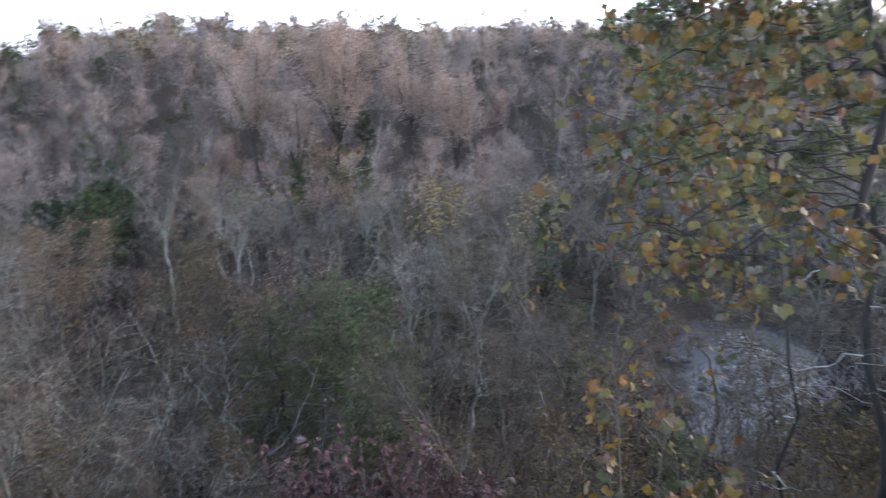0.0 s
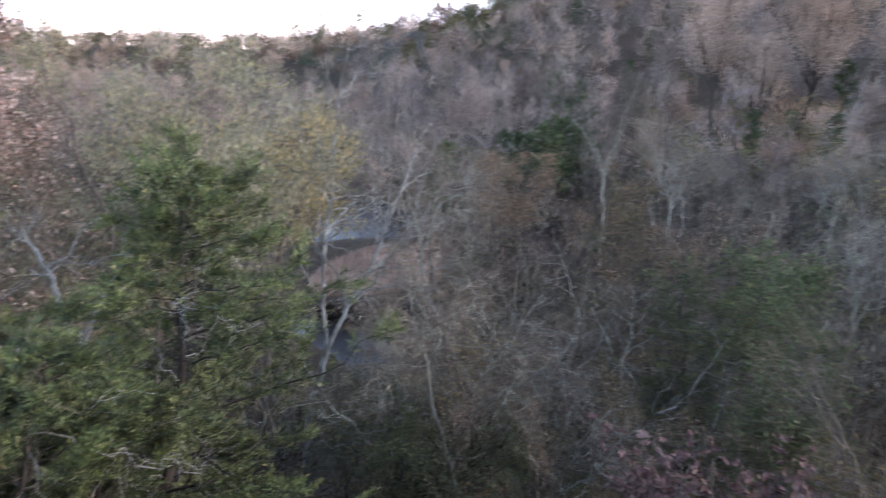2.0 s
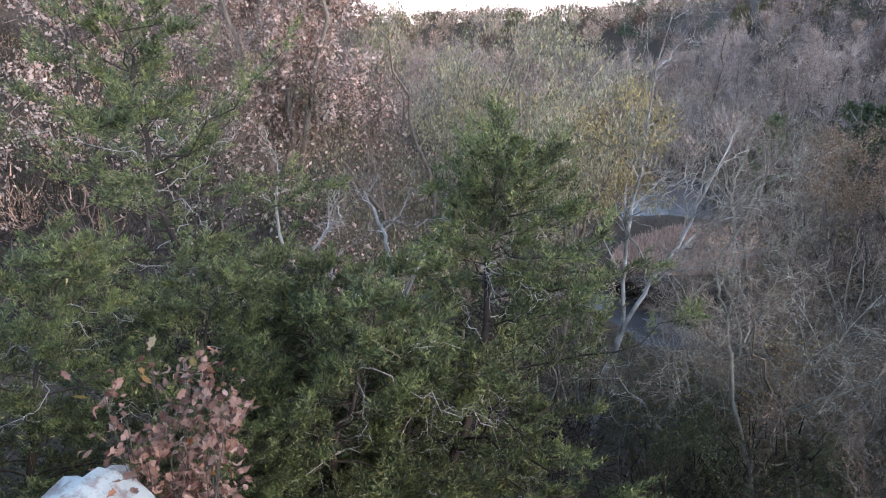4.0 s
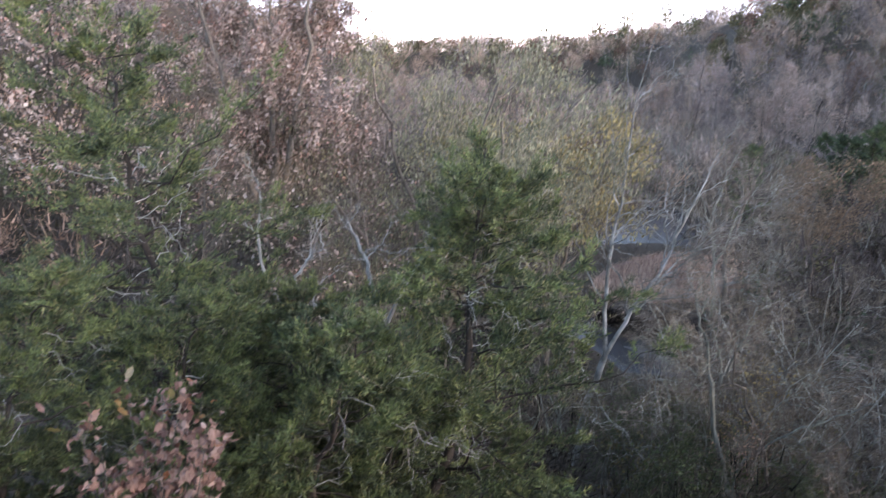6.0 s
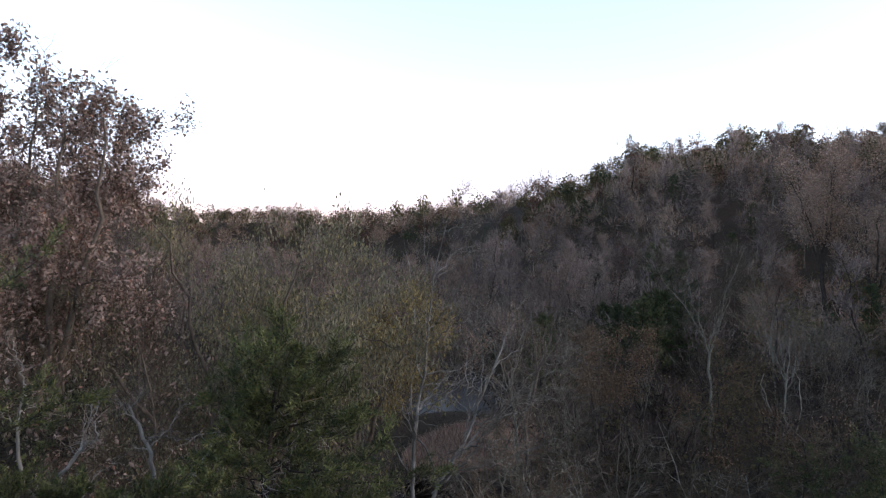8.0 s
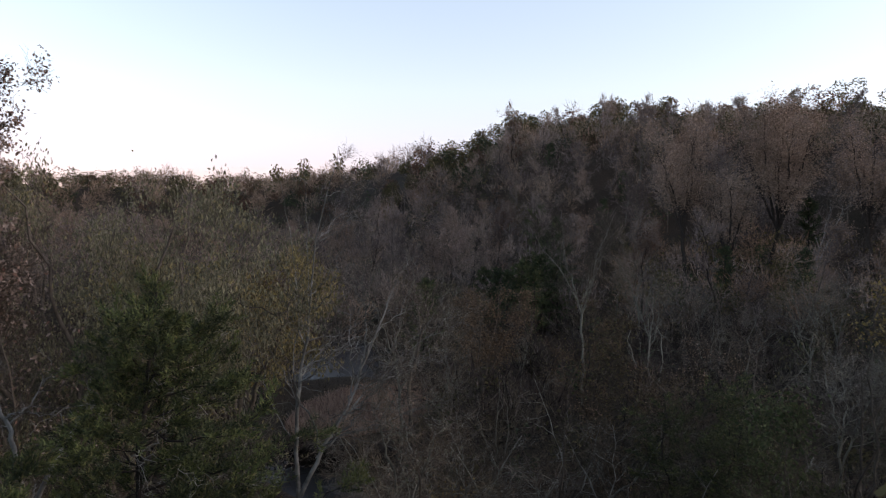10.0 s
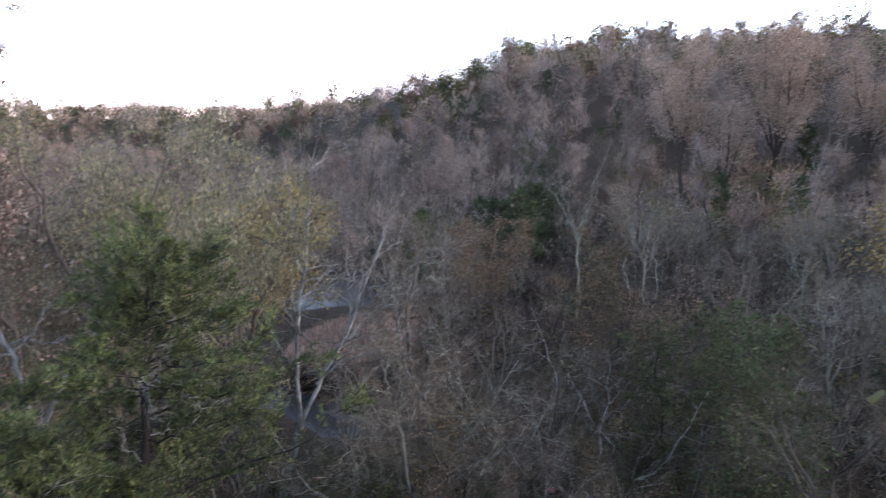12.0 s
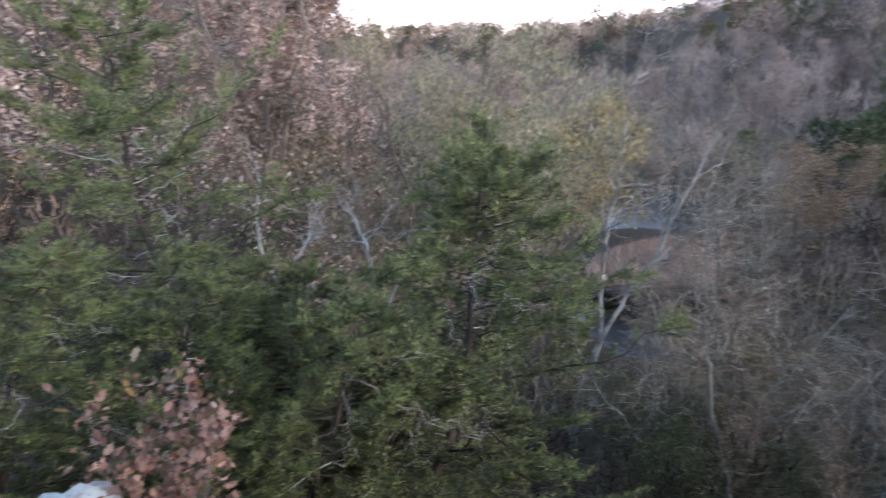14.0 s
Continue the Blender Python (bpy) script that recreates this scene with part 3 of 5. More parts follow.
def limbs_from(rng, root, trunk, stems, per, reach, angle, mat, twig_mat, drift=(0, 0, 0), twig_len=0.4, smin=0.15, thin=0.0055, twigs=9):
    """Limbs with side branches on each of the stems, every limb a part, and the twigs as one crown."""
    tw = Geo()
    for sp, sr in stems:
        i, s, at, w, pr = sprout(rng, sp, sr, per, smin, 1.0, angle, 14)
        w = unit(w + np.array(drift) * rng.uniform(0.1, 1.0, (len(w), 1)))
        ln = rng.uniform(*reach, len(s)) * (1.15 - 0.55 * s)
        lp, lr = grow(rng, at, w, ln, np.minimum(pr * 0.6, 0.011 + ln * thin), 12, 0.13, 0.01, 0.15, 0.2)
        for k in range(len(lp)):
            g = Geo()
            tubes(g, lp[k:k + 1], lr[k:k + 1], 5)
            i2, s2, a2, w2, r2 = sprout(rng, lp[k:k + 1], lr[k:k + 1], 8, 0.2, 1.0, 42, 14)
            bp, br = grow(rng, a2, w2, ln[k] * 0.38 * rng.uniform(0.5, 1.2, len(s2)), np.maximum(r2 * 0.5, 0.0065), 8, 0.2, 0.01, 0.25, 0.25)
            tubes(g, bp, br, 3)
            part("limb", g, mat, trunk)
            a3, w3, l3 = twig_cloud(rng, bp, twigs, twig_len)
            slivers(tw, rng, a3, w3, l3, np.full(len(l3), 0.006), 0, 0.3)
    part("crown", tw, twig_mat, root, smooth=False)


def forked_sycamore(seed):
    """A pale trunk that forks above head height: a straight stem, and one that leans out over the creek with long arching limbs."""
    rng = np.random.default_rng(seed)
    root = thing("sycamore_tree", Matrix(), "bare pale sycamore with forked trunk and long white limbs", "tree")
    right = np.array([0.745, 0.667, 0.0])
    at = lambda u, z: right * u + UP * z
    trunk = bough(rng, [at(0, -0.3), at(0.35, 2.2), at(0.95, 4.3)], 0.145, 0.115, 9, 0.02)
    left = bough(rng, [at(0.95, 4.3), at(0.84, 6.2), at(0.95, 8.0), at(1.3, 10.6), at(1.5, 13.2), at(2.2, 15.75)], 0.08, 0.005, 22)
    stub = bough(rng, [at(0.84, 6.2), at(0.35, 7.0), at(-0.1, 8.2), at(-0.3, 9.6)], 0.018, 0.008, 12)
    out = bough(rng, [at(0.95, 4.3), at(1.65, 5.9), at(2.6, 7.4), at(3.3, 9.4), at(4.3, 11.9)], 0.085, 0.012, 18)
    arch = bough(rng, [at(1.5, 5.7), at(2.4, 6.5), at(3.6, 6.7), at(5.2, 7.4)], 0.024, 0.008, 14)
    mid = bough(rng, [at(2.2, 6.9), at(3.2, 7.6), at(4.3, 9.0), at(5.6, 9.9)], 0.024, 0.008, 14)
    tall = bough(rng, [at(1.3, 10.6), at(1.2, 13.6), at(1.1, 15.6)], 0.014, 0.004, 12)
    thin = bough(rng, [at(1.15, 9.8), at(0.75, 12.6), at(0.25, 15.4)], 0.014, 0.004, 12)
    g = Geo()
    for p, r in (trunk, left, stub, out, arch, mid, tall, thin):
        tubes(g, p, r, 8)
    wood = part("trunk", g, BARK_SYCAMORE, root)
    limbs_from(rng, root, wood, [left, out, mid, arch], 15, (1.5, 4.2), 46, BARK_SYCAMORE, TWIG_PALE, right * 0.8, 0.42, thin=0.0085)
    g = Geo()
    for p, r in (left, tall, thin):
        tip = p[0, -1] + np.clip(rng.normal(0, 1, (80, 3)), -1.7, 1.7) * [0.12, 0.12, 0.17] - UP * 0.18
        leaves(g, rng, tip, rng.uniform(0.08, 0.16, 80), 1.2, 0.45)
    low = left[0][0, 13] + rng.normal(0, 0.4, (40, 3)) + right * 0.5
    leaves(g, rng, low, rng.uniform(0.1, 0.2, 40), 0.6, 0.6)
    # a darker olive than the crown leaves, backlight from the sky put into colour
    part("last_leaves", g, FAR_OLIVE, root, "sparse olive and yellow leaves at the tips, darkened for backlight", False)
    return root


def leaning_tree(seed):
    """A pale lichened tree on the near slope: a bent stem with one long bough lying out to the side."""
    rng = np.random.default_rng(seed)
    root = thing("lichened_tree", Matrix(), "bent lichen-grey bare tree with a long side bough", "tree")
    right = np.array([0.85, 0.53, 0.0])
    at = lambda u, z: right * u + UP * z
    trunk = bough(rng, [at(0.35, -0.3), at(0.15, 1.6), at(-0.2, 3.0), at(-0.55, 4.2), at(-0.62, 5.1)], 0.085, 0.055, 14, 0.03)
    top = bough(rng, [at(-0.62, 5.1), at(-1.0, 6.4), at(-1.1, 7.3), at(-0.9, 8.0)], 0.045, 0.01, 14, 0.05)
    side = bough(rng, [at(-0.6, 4.9), at(-0.3, 5.6), at(0.0, 6.3), at(0.25, 7.2)], 0.035, 0.01, 12, 0.05)
    lying = bough(rng, [at(0.05, 2.2), at(0.2, 3.1), at(0.8, 3.9), at(1.9, 4.6), at(2.8, 5.2)], 0.05, 0.012, 16, 0.05)
    g = Geo()
    for p, r in (trunk, top, side, lying):
        tubes(g, p, r, 8)
    wood = part("trunk", g, BARK_PALE, root)
    limbs_from(rng, root, wood, [top, side, lying], 11, (0.5, 1.7), 58, BARK_PALE, TWIG, (0, 0, 0), 0.3, twigs=6)
    return root


def pale_snag(seed, label, az, joints, forks, r, dist):
    """A dead barkless stem among the cedars; joints and forks are metres to the side and above the foot."""
    rng = np.random.default_rng(seed)
    x, y, z = place(az, dist)
    root = thing("dead_snag", pose(x, y, float(z) + 0.6), label, "dead tree", "dead snags")
    right = np.array([math.cos(radians(az)), math.sin(radians(az)), 0.0])
    stems = []
    for k, js in enumerate([joints] + forks):
        stems.append(bough(rng, [right * u + UP * v for u, v in js], r * (1.0 if k == 0 else 0.55), r * 0.22, 16, 0.025))
    g = Geo()
    for p, q in stems:
        tubes(g, p, q, 7)
    wood = part("trunk", g, BARK_DEAD, root)
    limbs_from(rng, root, wood, stems, 6, (0.4, 1.5), 58, BARK_DEAD, TWIG_PALE, (0, 0, 0), 0.25, 0.5, 0.006, 4)
    return root


def settle(ob, az, dist, turn=0.0, scale=1.0, dz=0.0):
    x, y, z = place(az, dist)
    ob.matrix_basis = pose(x, y, float(z) + dz, 0, 0, turn) @ Matrix.Scale(scale, 4)
    return ob


def again(ob, az, dist, turn, scale=1.0, dz=0.0, label=""):
    x, y, z = place(az, dist)
    c = copy_thing(ob, Matrix())
    c.matrix_basis = pose(x, y, float(z) + dz, 0, 0, turn) @ Matrix.Scale(scale, 4)
    return tagged(c, label)


# ---- stones, banks ----
def stone_material(name, lo, hi, lichen, amount=0.5):
    m, n, l, b = material(name, 0.9, 0.2)
    a = noise_node(n, l, 7.0, 9)
    c = ramp_node(n, [(0.3, lo), (0.7, hi)])
    l.new(a.outputs[0], c.inputs[0])
    p = noise_node(n, l, 5.0, 6, rough=0.75)
    pr = ramp_node(n, [(amount - 0.06, (0, 0, 0)), (amount + 0.06, (1, 1, 1))])
    l.new(p.outputs[0], pr.inputs[0])
    l.new(mix_node(n, l, c.outputs[0], lichen, pr.outputs[0]), b.inputs["Base Color"])
    bump = n.new("ShaderNodeBump")
    bump.inputs["Strength"].default_value, bump.inputs["Distance"].default_value = 0.9, 0.03
    l.new(a.outputs[0], bump.inputs["Height"])
    l.new(bump.outputs[0], b.inputs["Normal"])
    return m


def boulder(seed, size, mat, name, label, m, detail=4, rough=0.25):
    bm = bmesh.new()
    bmesh.ops.create_icosphere(bm, subdivisions=detail, radius=1.0)
    off = Vector((seed * 7.1, seed * 3.3, seed))
    for v in bm.verts:
        c = v.co.copy()
        c = Vector([math.copysign(abs(q) ** 0.7, q) for q in c])
        k = 1 + rough * noise.fractal(c * 1.1 + off, 1.0, 2.0, 5) + 0.05 * noise.noise(c * 6 + off)
        v.co = Vector((c.x * k * size[0], c.y * k * size[1], c.z * k * size[2]))
    me = bpy.data.meshes.new(name)
    bm.to_mesh(me)
    bm.free()
    me.materials.append(mat)
    for pl in me.polygons:
        pl.use_smooth = True
    ob = new(name, me)
    ob.matrix_basis = m
    return tagged(ob, label, "rock")


LEDGE = stone_material("lichened_limestone", (0.16, 0.14, 0.13), (0.34, 0.3, 0.28), (0.38, 0.42, 0.41), 0.46)
GRAVEL = stone_material("pale_gravel", (0.07, 0.07, 0.072), (0.17, 0.168, 0.168), (0.24, 0.235, 0.23), 0.6)
WET_GRAVEL = stone_material("wet_gravel", (0.06, 0.06, 0.062), (0.15, 0.15, 0.155), (0.2, 0.2, 0.2), 0.6)
x, y, z = place(80.4, 5.05)
boulder(3, (0.7, 0.6, 0.72), LEDGE, "ledge_rock", "pale lichen-covered limestone rock on the ledge", pose(x, y, 11.18, 4, -3, 20))
x, y, z = place(86.5, 5.2)
boulder(4, (0.4, 0.45, 0.8), LEDGE, "ledge_rock", "pinkish weathered limestone rock on the ledge", pose(x, y, 10.95, 0, 5, 60))


def gravel_bar(x, y, turn, lx, ly, label, mat, rise=0.34):
    rg = np.random.default_rng(int(abs(x) * 10))
    r, a = np.meshgrid(np.linspace(0, 1, 14), np.linspace(0, 2 * np.pi, 48, endpoint=False), indexing="ij")
    e = r * (1 + 0.16 * np.sin(3 * a + x) + 0.1 * np.sin(7 * a + y) * r)
    c, s = math.cos(radians(turn)), math.sin(radians(turn))
    px, py = e * lx * np.cos(a), e * ly * np.sin(a)
    v = np.stack([x + px * c - py * s, y + px * s + py * c, rise * (1 - r ** 2.2) - 0.06 + 0.03 * np.sin(px * 5) * np.cos(py * 6)], -1)
    i, j = np.meshgrid(np.arange(13), np.arange(48), indexing="ij")
    j2 = (j + 1) % 48
    q = [i * 48 + j, (i + 1) * 48 + j, (i + 1) * 48 + j2, i * 48 + j2]
    g = Geo().add(v, np.concatenate([np.stack(q[:3], -1).reshape(-1, 3), np.stack([q[0], q[2], q[3]], -1).reshape(-1, 3)]))
    tagged(part("gravel_bar", g, mat), label, "gravel bar", kind="structure")


gravel_bar(-23.6, 31.0, -10, 2.1, 0.65, "wet grey gravel bar along the creek", WET_GRAVEL, 0.18)
gravel_bar(20.0, 38.0, 75, 9.4, 1.9, "pale gravel bar along the creek", GRAVEL)
for k in range(14):
    rr = random.Random(k)
    boulder(20 + k, (rr.uniform(0.15, 0.5), rr.uniform(0.15, 0.4), rr.uniform(0.12, 0.25)), GRAVEL, "creek_boulder", "pale boulder on the gravel bar",
            pose(19.5 + rr.uniform(-4, 3), 36 + rr.uniform(-8, 9), 0.3, 0, 0, rr.uniform(0, 360)), 2)


def build_cobbles():
    """Cobbles strewn over the gravel bar."""
    rg = np.random.default_rng(31)
    n = 3600
    a, r = rg.uniform(0, 2 * np.pi, n), np.sqrt(rg.uniform(0, 1, n))
    c, s = math.cos(radians(75)), math.sin(radians(75))
    px, py = r * 9.8 * np.cos(a), r * 2.1 * np.sin(a)
    at = np.stack([20.2 + px * c - py * s, 38.2 + px * s + py * c, 0.3 * (1 - r ** 2.2) + rg.uniform(-0.05, 0.03, n)], -1)
    corner = np.array([(1, 0, 0), (0, 1, 0), (-1, 0, 0), (0, -1, 0), (0, 0, 1), (0, 0, -1)], float)
    v = at[:, None] + corner[None] * (0.05 + 0.16 * rg.uniform(0, 1, (n, 1, 1)) ** 2.5) * rg.uniform(0.5, 1.4, (n, 6, 1)) * np.array([1.1, 1.1, 0.6])
    k = np.arange(n)[:, None] * 6
    g = Geo().add(v, np.concatenate([k + [i, (i + 1) % 4, 4] for i in range(4)] + [k + [(i + 1) % 4, i, 5] for i in range(4)]))
    m = foliage("cobbles", [(0, (0.09, 0.09, 0.092)), (0.5, (0.2, 0.198, 0.195)), (0.9, (0.36, 0.35, 0.34)), (1, (0.5, 0.49, 0.47))], None, 0.0, 0.85, 0.2)
    tagged(part("cobbles", g, m), "pale cobbles strewn over the gravel bar", "stones", kind="stuff")


build_cobbles()


def build_tan_bank():
    """Dry grass on the point inside the creek's bend."""
    rg = np.random.default_rng(8)
    n = 14000
    a, r = rg.uniform(0, 2 * np.pi, n), np.sqrt(rg.uniform(0, 1, n))
    x, y = -29.8 + r * 4.6 * np.cos(a), 41.4 + r * 7.0 * np.sin(a)
    ok = river_distance(x, y) > 3.4
    x, y = x[ok], y[ok]
    at = np.stack([x, y, ground_z(x, y) - 0.03], -1)
    g = Geo()
    spikes(g, rg, at, unit(rg.normal(0, 0.35, at.shape) + UP), rg.uniform(0.3, 0.75, len(at)), rg.uniform(0.02, 0.05, len(at)))
    m = foliage("dry_grass", [(0, (0.24, 0.165, 0.135)), (0.6, (0.4, 0.29, 0.245)), (1, (0.52, 0.4, 0.34))], None, 0.2)
    tagged(part("dry_grass", g, m, smooth=False), "tan dry grass on the creek's point bar", "grass", kind="stuff")


build_tan_bank()


def build_cut_bank():
    """Undercut earth bank over the creek, with a ragged turf lip."""
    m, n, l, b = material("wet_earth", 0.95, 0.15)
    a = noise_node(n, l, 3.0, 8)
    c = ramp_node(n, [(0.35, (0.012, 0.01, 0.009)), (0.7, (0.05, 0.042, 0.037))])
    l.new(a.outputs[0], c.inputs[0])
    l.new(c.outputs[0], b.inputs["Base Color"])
    rg = np.random.default_rng(18)
    k = 60
    u = np.linspace(0, 1, k)
    x, y = -28.8 + 6.6 * u, 31.4 + 1.6 * u + 0.5 * np.sin(u * 9) + rg.normal(0, 0.12, k)
    prof = [(0.0, 0.25), (0.75, 0.35), (1.0, 0.8), (0.75, 1.15), (-0.35, 1.5), (-0.15, 1.75), (1.6, 1.8)]
    v = np.stack([np.stack([x + rg.normal(0, 0.05, k), y + o + rg.normal(0, 0.08, k), np.full(k, h) * (0.55 + 0.45 * np.sin(u * np.pi) ** 0.5) + rg.normal(0, 0.05, k)], -1) for o, h in prof])
    i, j = np.meshgrid(np.arange(len(prof) - 1), np.arange(k - 1), indexing="ij")
    q = [i * k + j, i * k + j + 1, (i + 1) * k + j + 1, (i + 1) * k + j]
    g = Geo().add(v, np.concatenate([np.stack(q[:3], -1).reshape(-1, 3), np.stack([q[0], q[2], q[3]], -1).reshape(-1, 3)]))
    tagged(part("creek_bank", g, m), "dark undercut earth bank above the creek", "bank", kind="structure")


build_cut_bank()

# ---- the big trees that stand apart ----
settle(make_cedar(11, "green red cedar with a narrow pointed top and dark leaning trunk", 8.1, 0.13, 2.95, 0.22, 112, 16, 24, (0.065, 0.087), (0.2, 0.26), 0.62), 54.3, 10.5)
settle(make_cedar(12, "tall open red cedar with crooked trunk and dead limbs", 9.0, 0.13, 3.7, 0.14, 100, 16, 24, (0.0, 0.02), (0.0, 0.0), 0.38), 71.6, 11.8, 190)
LOW = settle(make_cedar(13, "low bushy red cedar filling the slope", 4.9, 0.08, 2.7, 0.06, 74, 14, 12, taper=0.6), 63.5, 9.7, 10, 1.1)
settle(make_cedar(20, "low bushy red cedar filling the slope", 5.0, 0.07, 2.6, 0.06, 66, 13, 12, taper=0.6), 68.5, 11.2, 250)
settle(make_cedar(17, "low bushy red cedar filling the slope", 5.4, 0.08, 2.6, 0.06, 64, 13, 10, taper=0.65), 59, 12.4, 30)
for az, d, turn, sc in ((77, 9.0, 100, 0.84), (46.8, 10.4, 140, 0.74), (87, 9.0, 70, 0.74), (70.5, 8.3, 310, 0.62), (57.5, 9.3, 200, 0.6), (59.5, 10.6, 20, 1.0), (67, 10.2, 130, 1.0)):
    again(LOW, az, d, turn, sc)
settle(make_cedar(16, "dark red cedar behind a yellowing tulip tree", 10.5, 0.07, 3.2, 0.48, 64, 13, 8), -36.2, 9.8, 20)
settle(make_cedar(21, "dark red cedar with a bare lower trunk behind a tulip tree", 10.8, 0.03, 2.8, 0.52, 90, 13, 8, taper=0.6), -30.5, 9.6, 60)

settle(forked_sycamore(21), 42.5, 24.0, 0)
settle(leaning_tree(25), 29.3, 17.6, 0)
CROOKED = settle(make_tree(23, "sycamore_tree", "crooked pale sycamore with mossy lower limbs", "tree", BARK_GREY, TWIG_PALE, None, 8.6, 0.07,
                 5, 0.5, 0.005, lean=(-0.1, 0.05), wig=0.12, fork=0.25, limbs=24, limb_len=0.4, limb_angle=66, limb_wig=0.16, up=0.0, limb_r=0.004, branches=8, split=True), 24.0, 18, 0)

settle(make_tree(31, "oak_tree", "tall oak holding dry pinkish-brown leaves", "tree", BARK_GREY, TWIG, OAK_LEAF, 17.6, 0.24, 9, 0.55, 0.006, 36000, 0.125, leaf_low=0.57,
                 stems=9, bole=0.4, fan=0.27, fork=0.1, limbs=90, limb_len=0.16, limb_angle=50, wig=0.07, shape=lambda q: 1.0 - 0.3 * q, branches=9, leaf_spread=0.12, cluster=0.2, split=True), 68.2, 22.5, 0)
settle(make_tree(32, "oak_tree", "broad oak holding dry pinkish-brown leaves", "tree", BARK_DARK, TWIG, OAK_LEAF, 16.0, 0.22, 8, 0.55, 0.006, 9000, 0.14, leaf_low=0.45, cluster=0.3,
                 fork=0.12, limbs=30, limb_len=0.4, limb_angle=60, branches=9, leaf_spread=0.2, split=True), 79, 22, 60)
for k, (az, d, h) in enumerate([(62, 19, 10.5), (60.5, 24, 13), (58, 30, 13.5), (59.5, 21, 11.5), (75, 17, 9.5), (67, 17.5, 8.5), (72, 30, 13)]):
    settle(make_tree(130 + k, "oak_sapling", "slender young oak with dry brown leaves", "tree", BARK_GREY, TWIG, OAK_LEAF, h, 0.08, 8, 0.5, 0.006, 450, 0.13, leaf_low=0.45, cluster=0.4, fork=0.12, limbs=26, limb_len=0.34, limb_angle=50, branches=8, leaf_spread=0.25, group="young oaks"), az, d, 70 * k)
settle(make_tree(33, "sycamore_tree", "broad sycamore with fading olive-grey hanging leaves", "tree", BARK_GREY, TWIG_PALE, SYC_LEAF, 16.0, 0.24, 9, 0.55, 0.006, 34000, 0.165, leaf_low=0.36,
                 stems=9, bole=0.25, fan=0.72, wig=0.06, fork=0.05, limbs=81, limb_len=0.3, limb_angle=60, shape=lambda q: 1.0 - 0.45 * q, branches=9, leaf_spread=0.3, cluster=0.55, leaf_slim=0.38, leaf_droop=1.4, split=True), 54.0, 27, 30)
settle(make_tree(34, "sycamore_tree", "sycamore with fading olive and golden leaves", "tree", BARK_GREY, TWIG_PALE, SYC_GOLD, 13.2, 0.2, 9, 0.55, 0.006, 18000, 0.17, leaf_low=0.5,
                 stems=6, bole=0.3, fan=0.58, fork=0.1, limbs=54, limb_len=0.32, limb_angle=60, branches=9, leaf_spread=0.22, cluster=0.6, leaf_slim=0.42, leaf_droop=1.1, split=True), 45.6, 32, 80)
settle(make_tree(35, "golden_tree", "small tree with ochre and golden leaves", "tree", BARK_GREY, TWIG, OCHRE_LEAF, 11.5, 0.14, 7, 0.6, 0.006, 2500, 0.15,
                 fork=0.3, limbs=22, limb_len=0.32, limb_angle=48, branches=8, leaf_low=0.5), 45, 38, 30)

# dead pale snags among the cedars
pale_snag(36, "dead grey-white snag with a crooked fork", 57.8, [(-0.3, -1.2), (-0.2, 2.4), (0.0, 4.6), (0.4, 5.4), (0.75, 6.0), (1.3, 6.9)], [[(0.0, 4.6), (-0.1, 5.5), (-0.25, 6.3), (-0.6, 6.9)], [(-0.1, 4.0), (-0.7, 4.8), (-1.3, 5.3)]], 0.1, 13.2)
pale_snag(37, "dead grey-white snag leaning out of cedars", 62.4, [(0.3, -1.2), (0.2, 3.0), (-0.2, 4.4), (-0.6, 4.9), (-1.0, 5.4), (-1.08, 6.2), (-0.95, 7.0)], [[(-1.0, 5.25), (-1.7, 5.1), (-2.6, 5.3)], [(-0.6, 4.9), (-0.4, 5.6), (0.1, 6.1)]], 0.085, 12.6)
settle(make_tree(38, "dead_snag", "white dead tree fork among cottonwoods", "dead tree", BARK_DEAD, TWIG_PALE, None, 15.5, 0.16, 2, 0.6, 0.012, lean=(0.2, 0), stems=2, fork=0.5, limbs=10, limb_len=0.25, limb_angle=35, branches=4), 3.6, 108, 0)

# cottonwoods at the foot of the far hill
for k, (az, d, h, lean, n, fan, stems) in enumerate([(5.9, 112, 26, (0.04, 0), 17000, 0.42, 8), (11.4, 110, 24, (-0.09, 0), 10000, 0.28, 5), (-1.0, 112, 23, (0.0, 0), 8000, 0.22, 5), (-3.8, 110, 18, (0.05, 0), 6500, 0.28, 5), (8.6, 108, 16, (0.0, 0), 3500, 0.4, 5)]):
    settle(make_tree(90 + k, "cottonwood_tree", "tall cottonwood with pinkish-tan leaves and dark forked trunk", "tree", BARK_DARK, FAR_BARE, COTTON_LEAF, h, 0.36, 5, 1.2, 0.014, int(n * 1.7), 0.2,
                     (7, 5, 3), 0.6, "cottonwoods", cluster=0.4, lean=lean, stems=stems, bole=0.32, fan=fan, wig=0.05, fork=0.2, limbs=64, limb_len=0.17, limb_r=0.012, limb_angle=42, up=0.08, branches=7, leaf_low=0.32, shape=lambda q: 1.0 - 0.3 * q), az, d, 0)
settle(make_tree(89, "brown_tree", "small round-crowned tree with brown-ochre leaves", "tree", BARK_GREY, TWIG, FAR_OCHRE, 9.2, 0.14, 8, 0.6, 0.008, 5000, 0.13, leaf_low=0.3, stems=4, bole=0.25, fan=0.5, fork=0.15, limbs=32, limb_len=0.25, limb_angle=50, branches=8), 26.5, 48, 0)
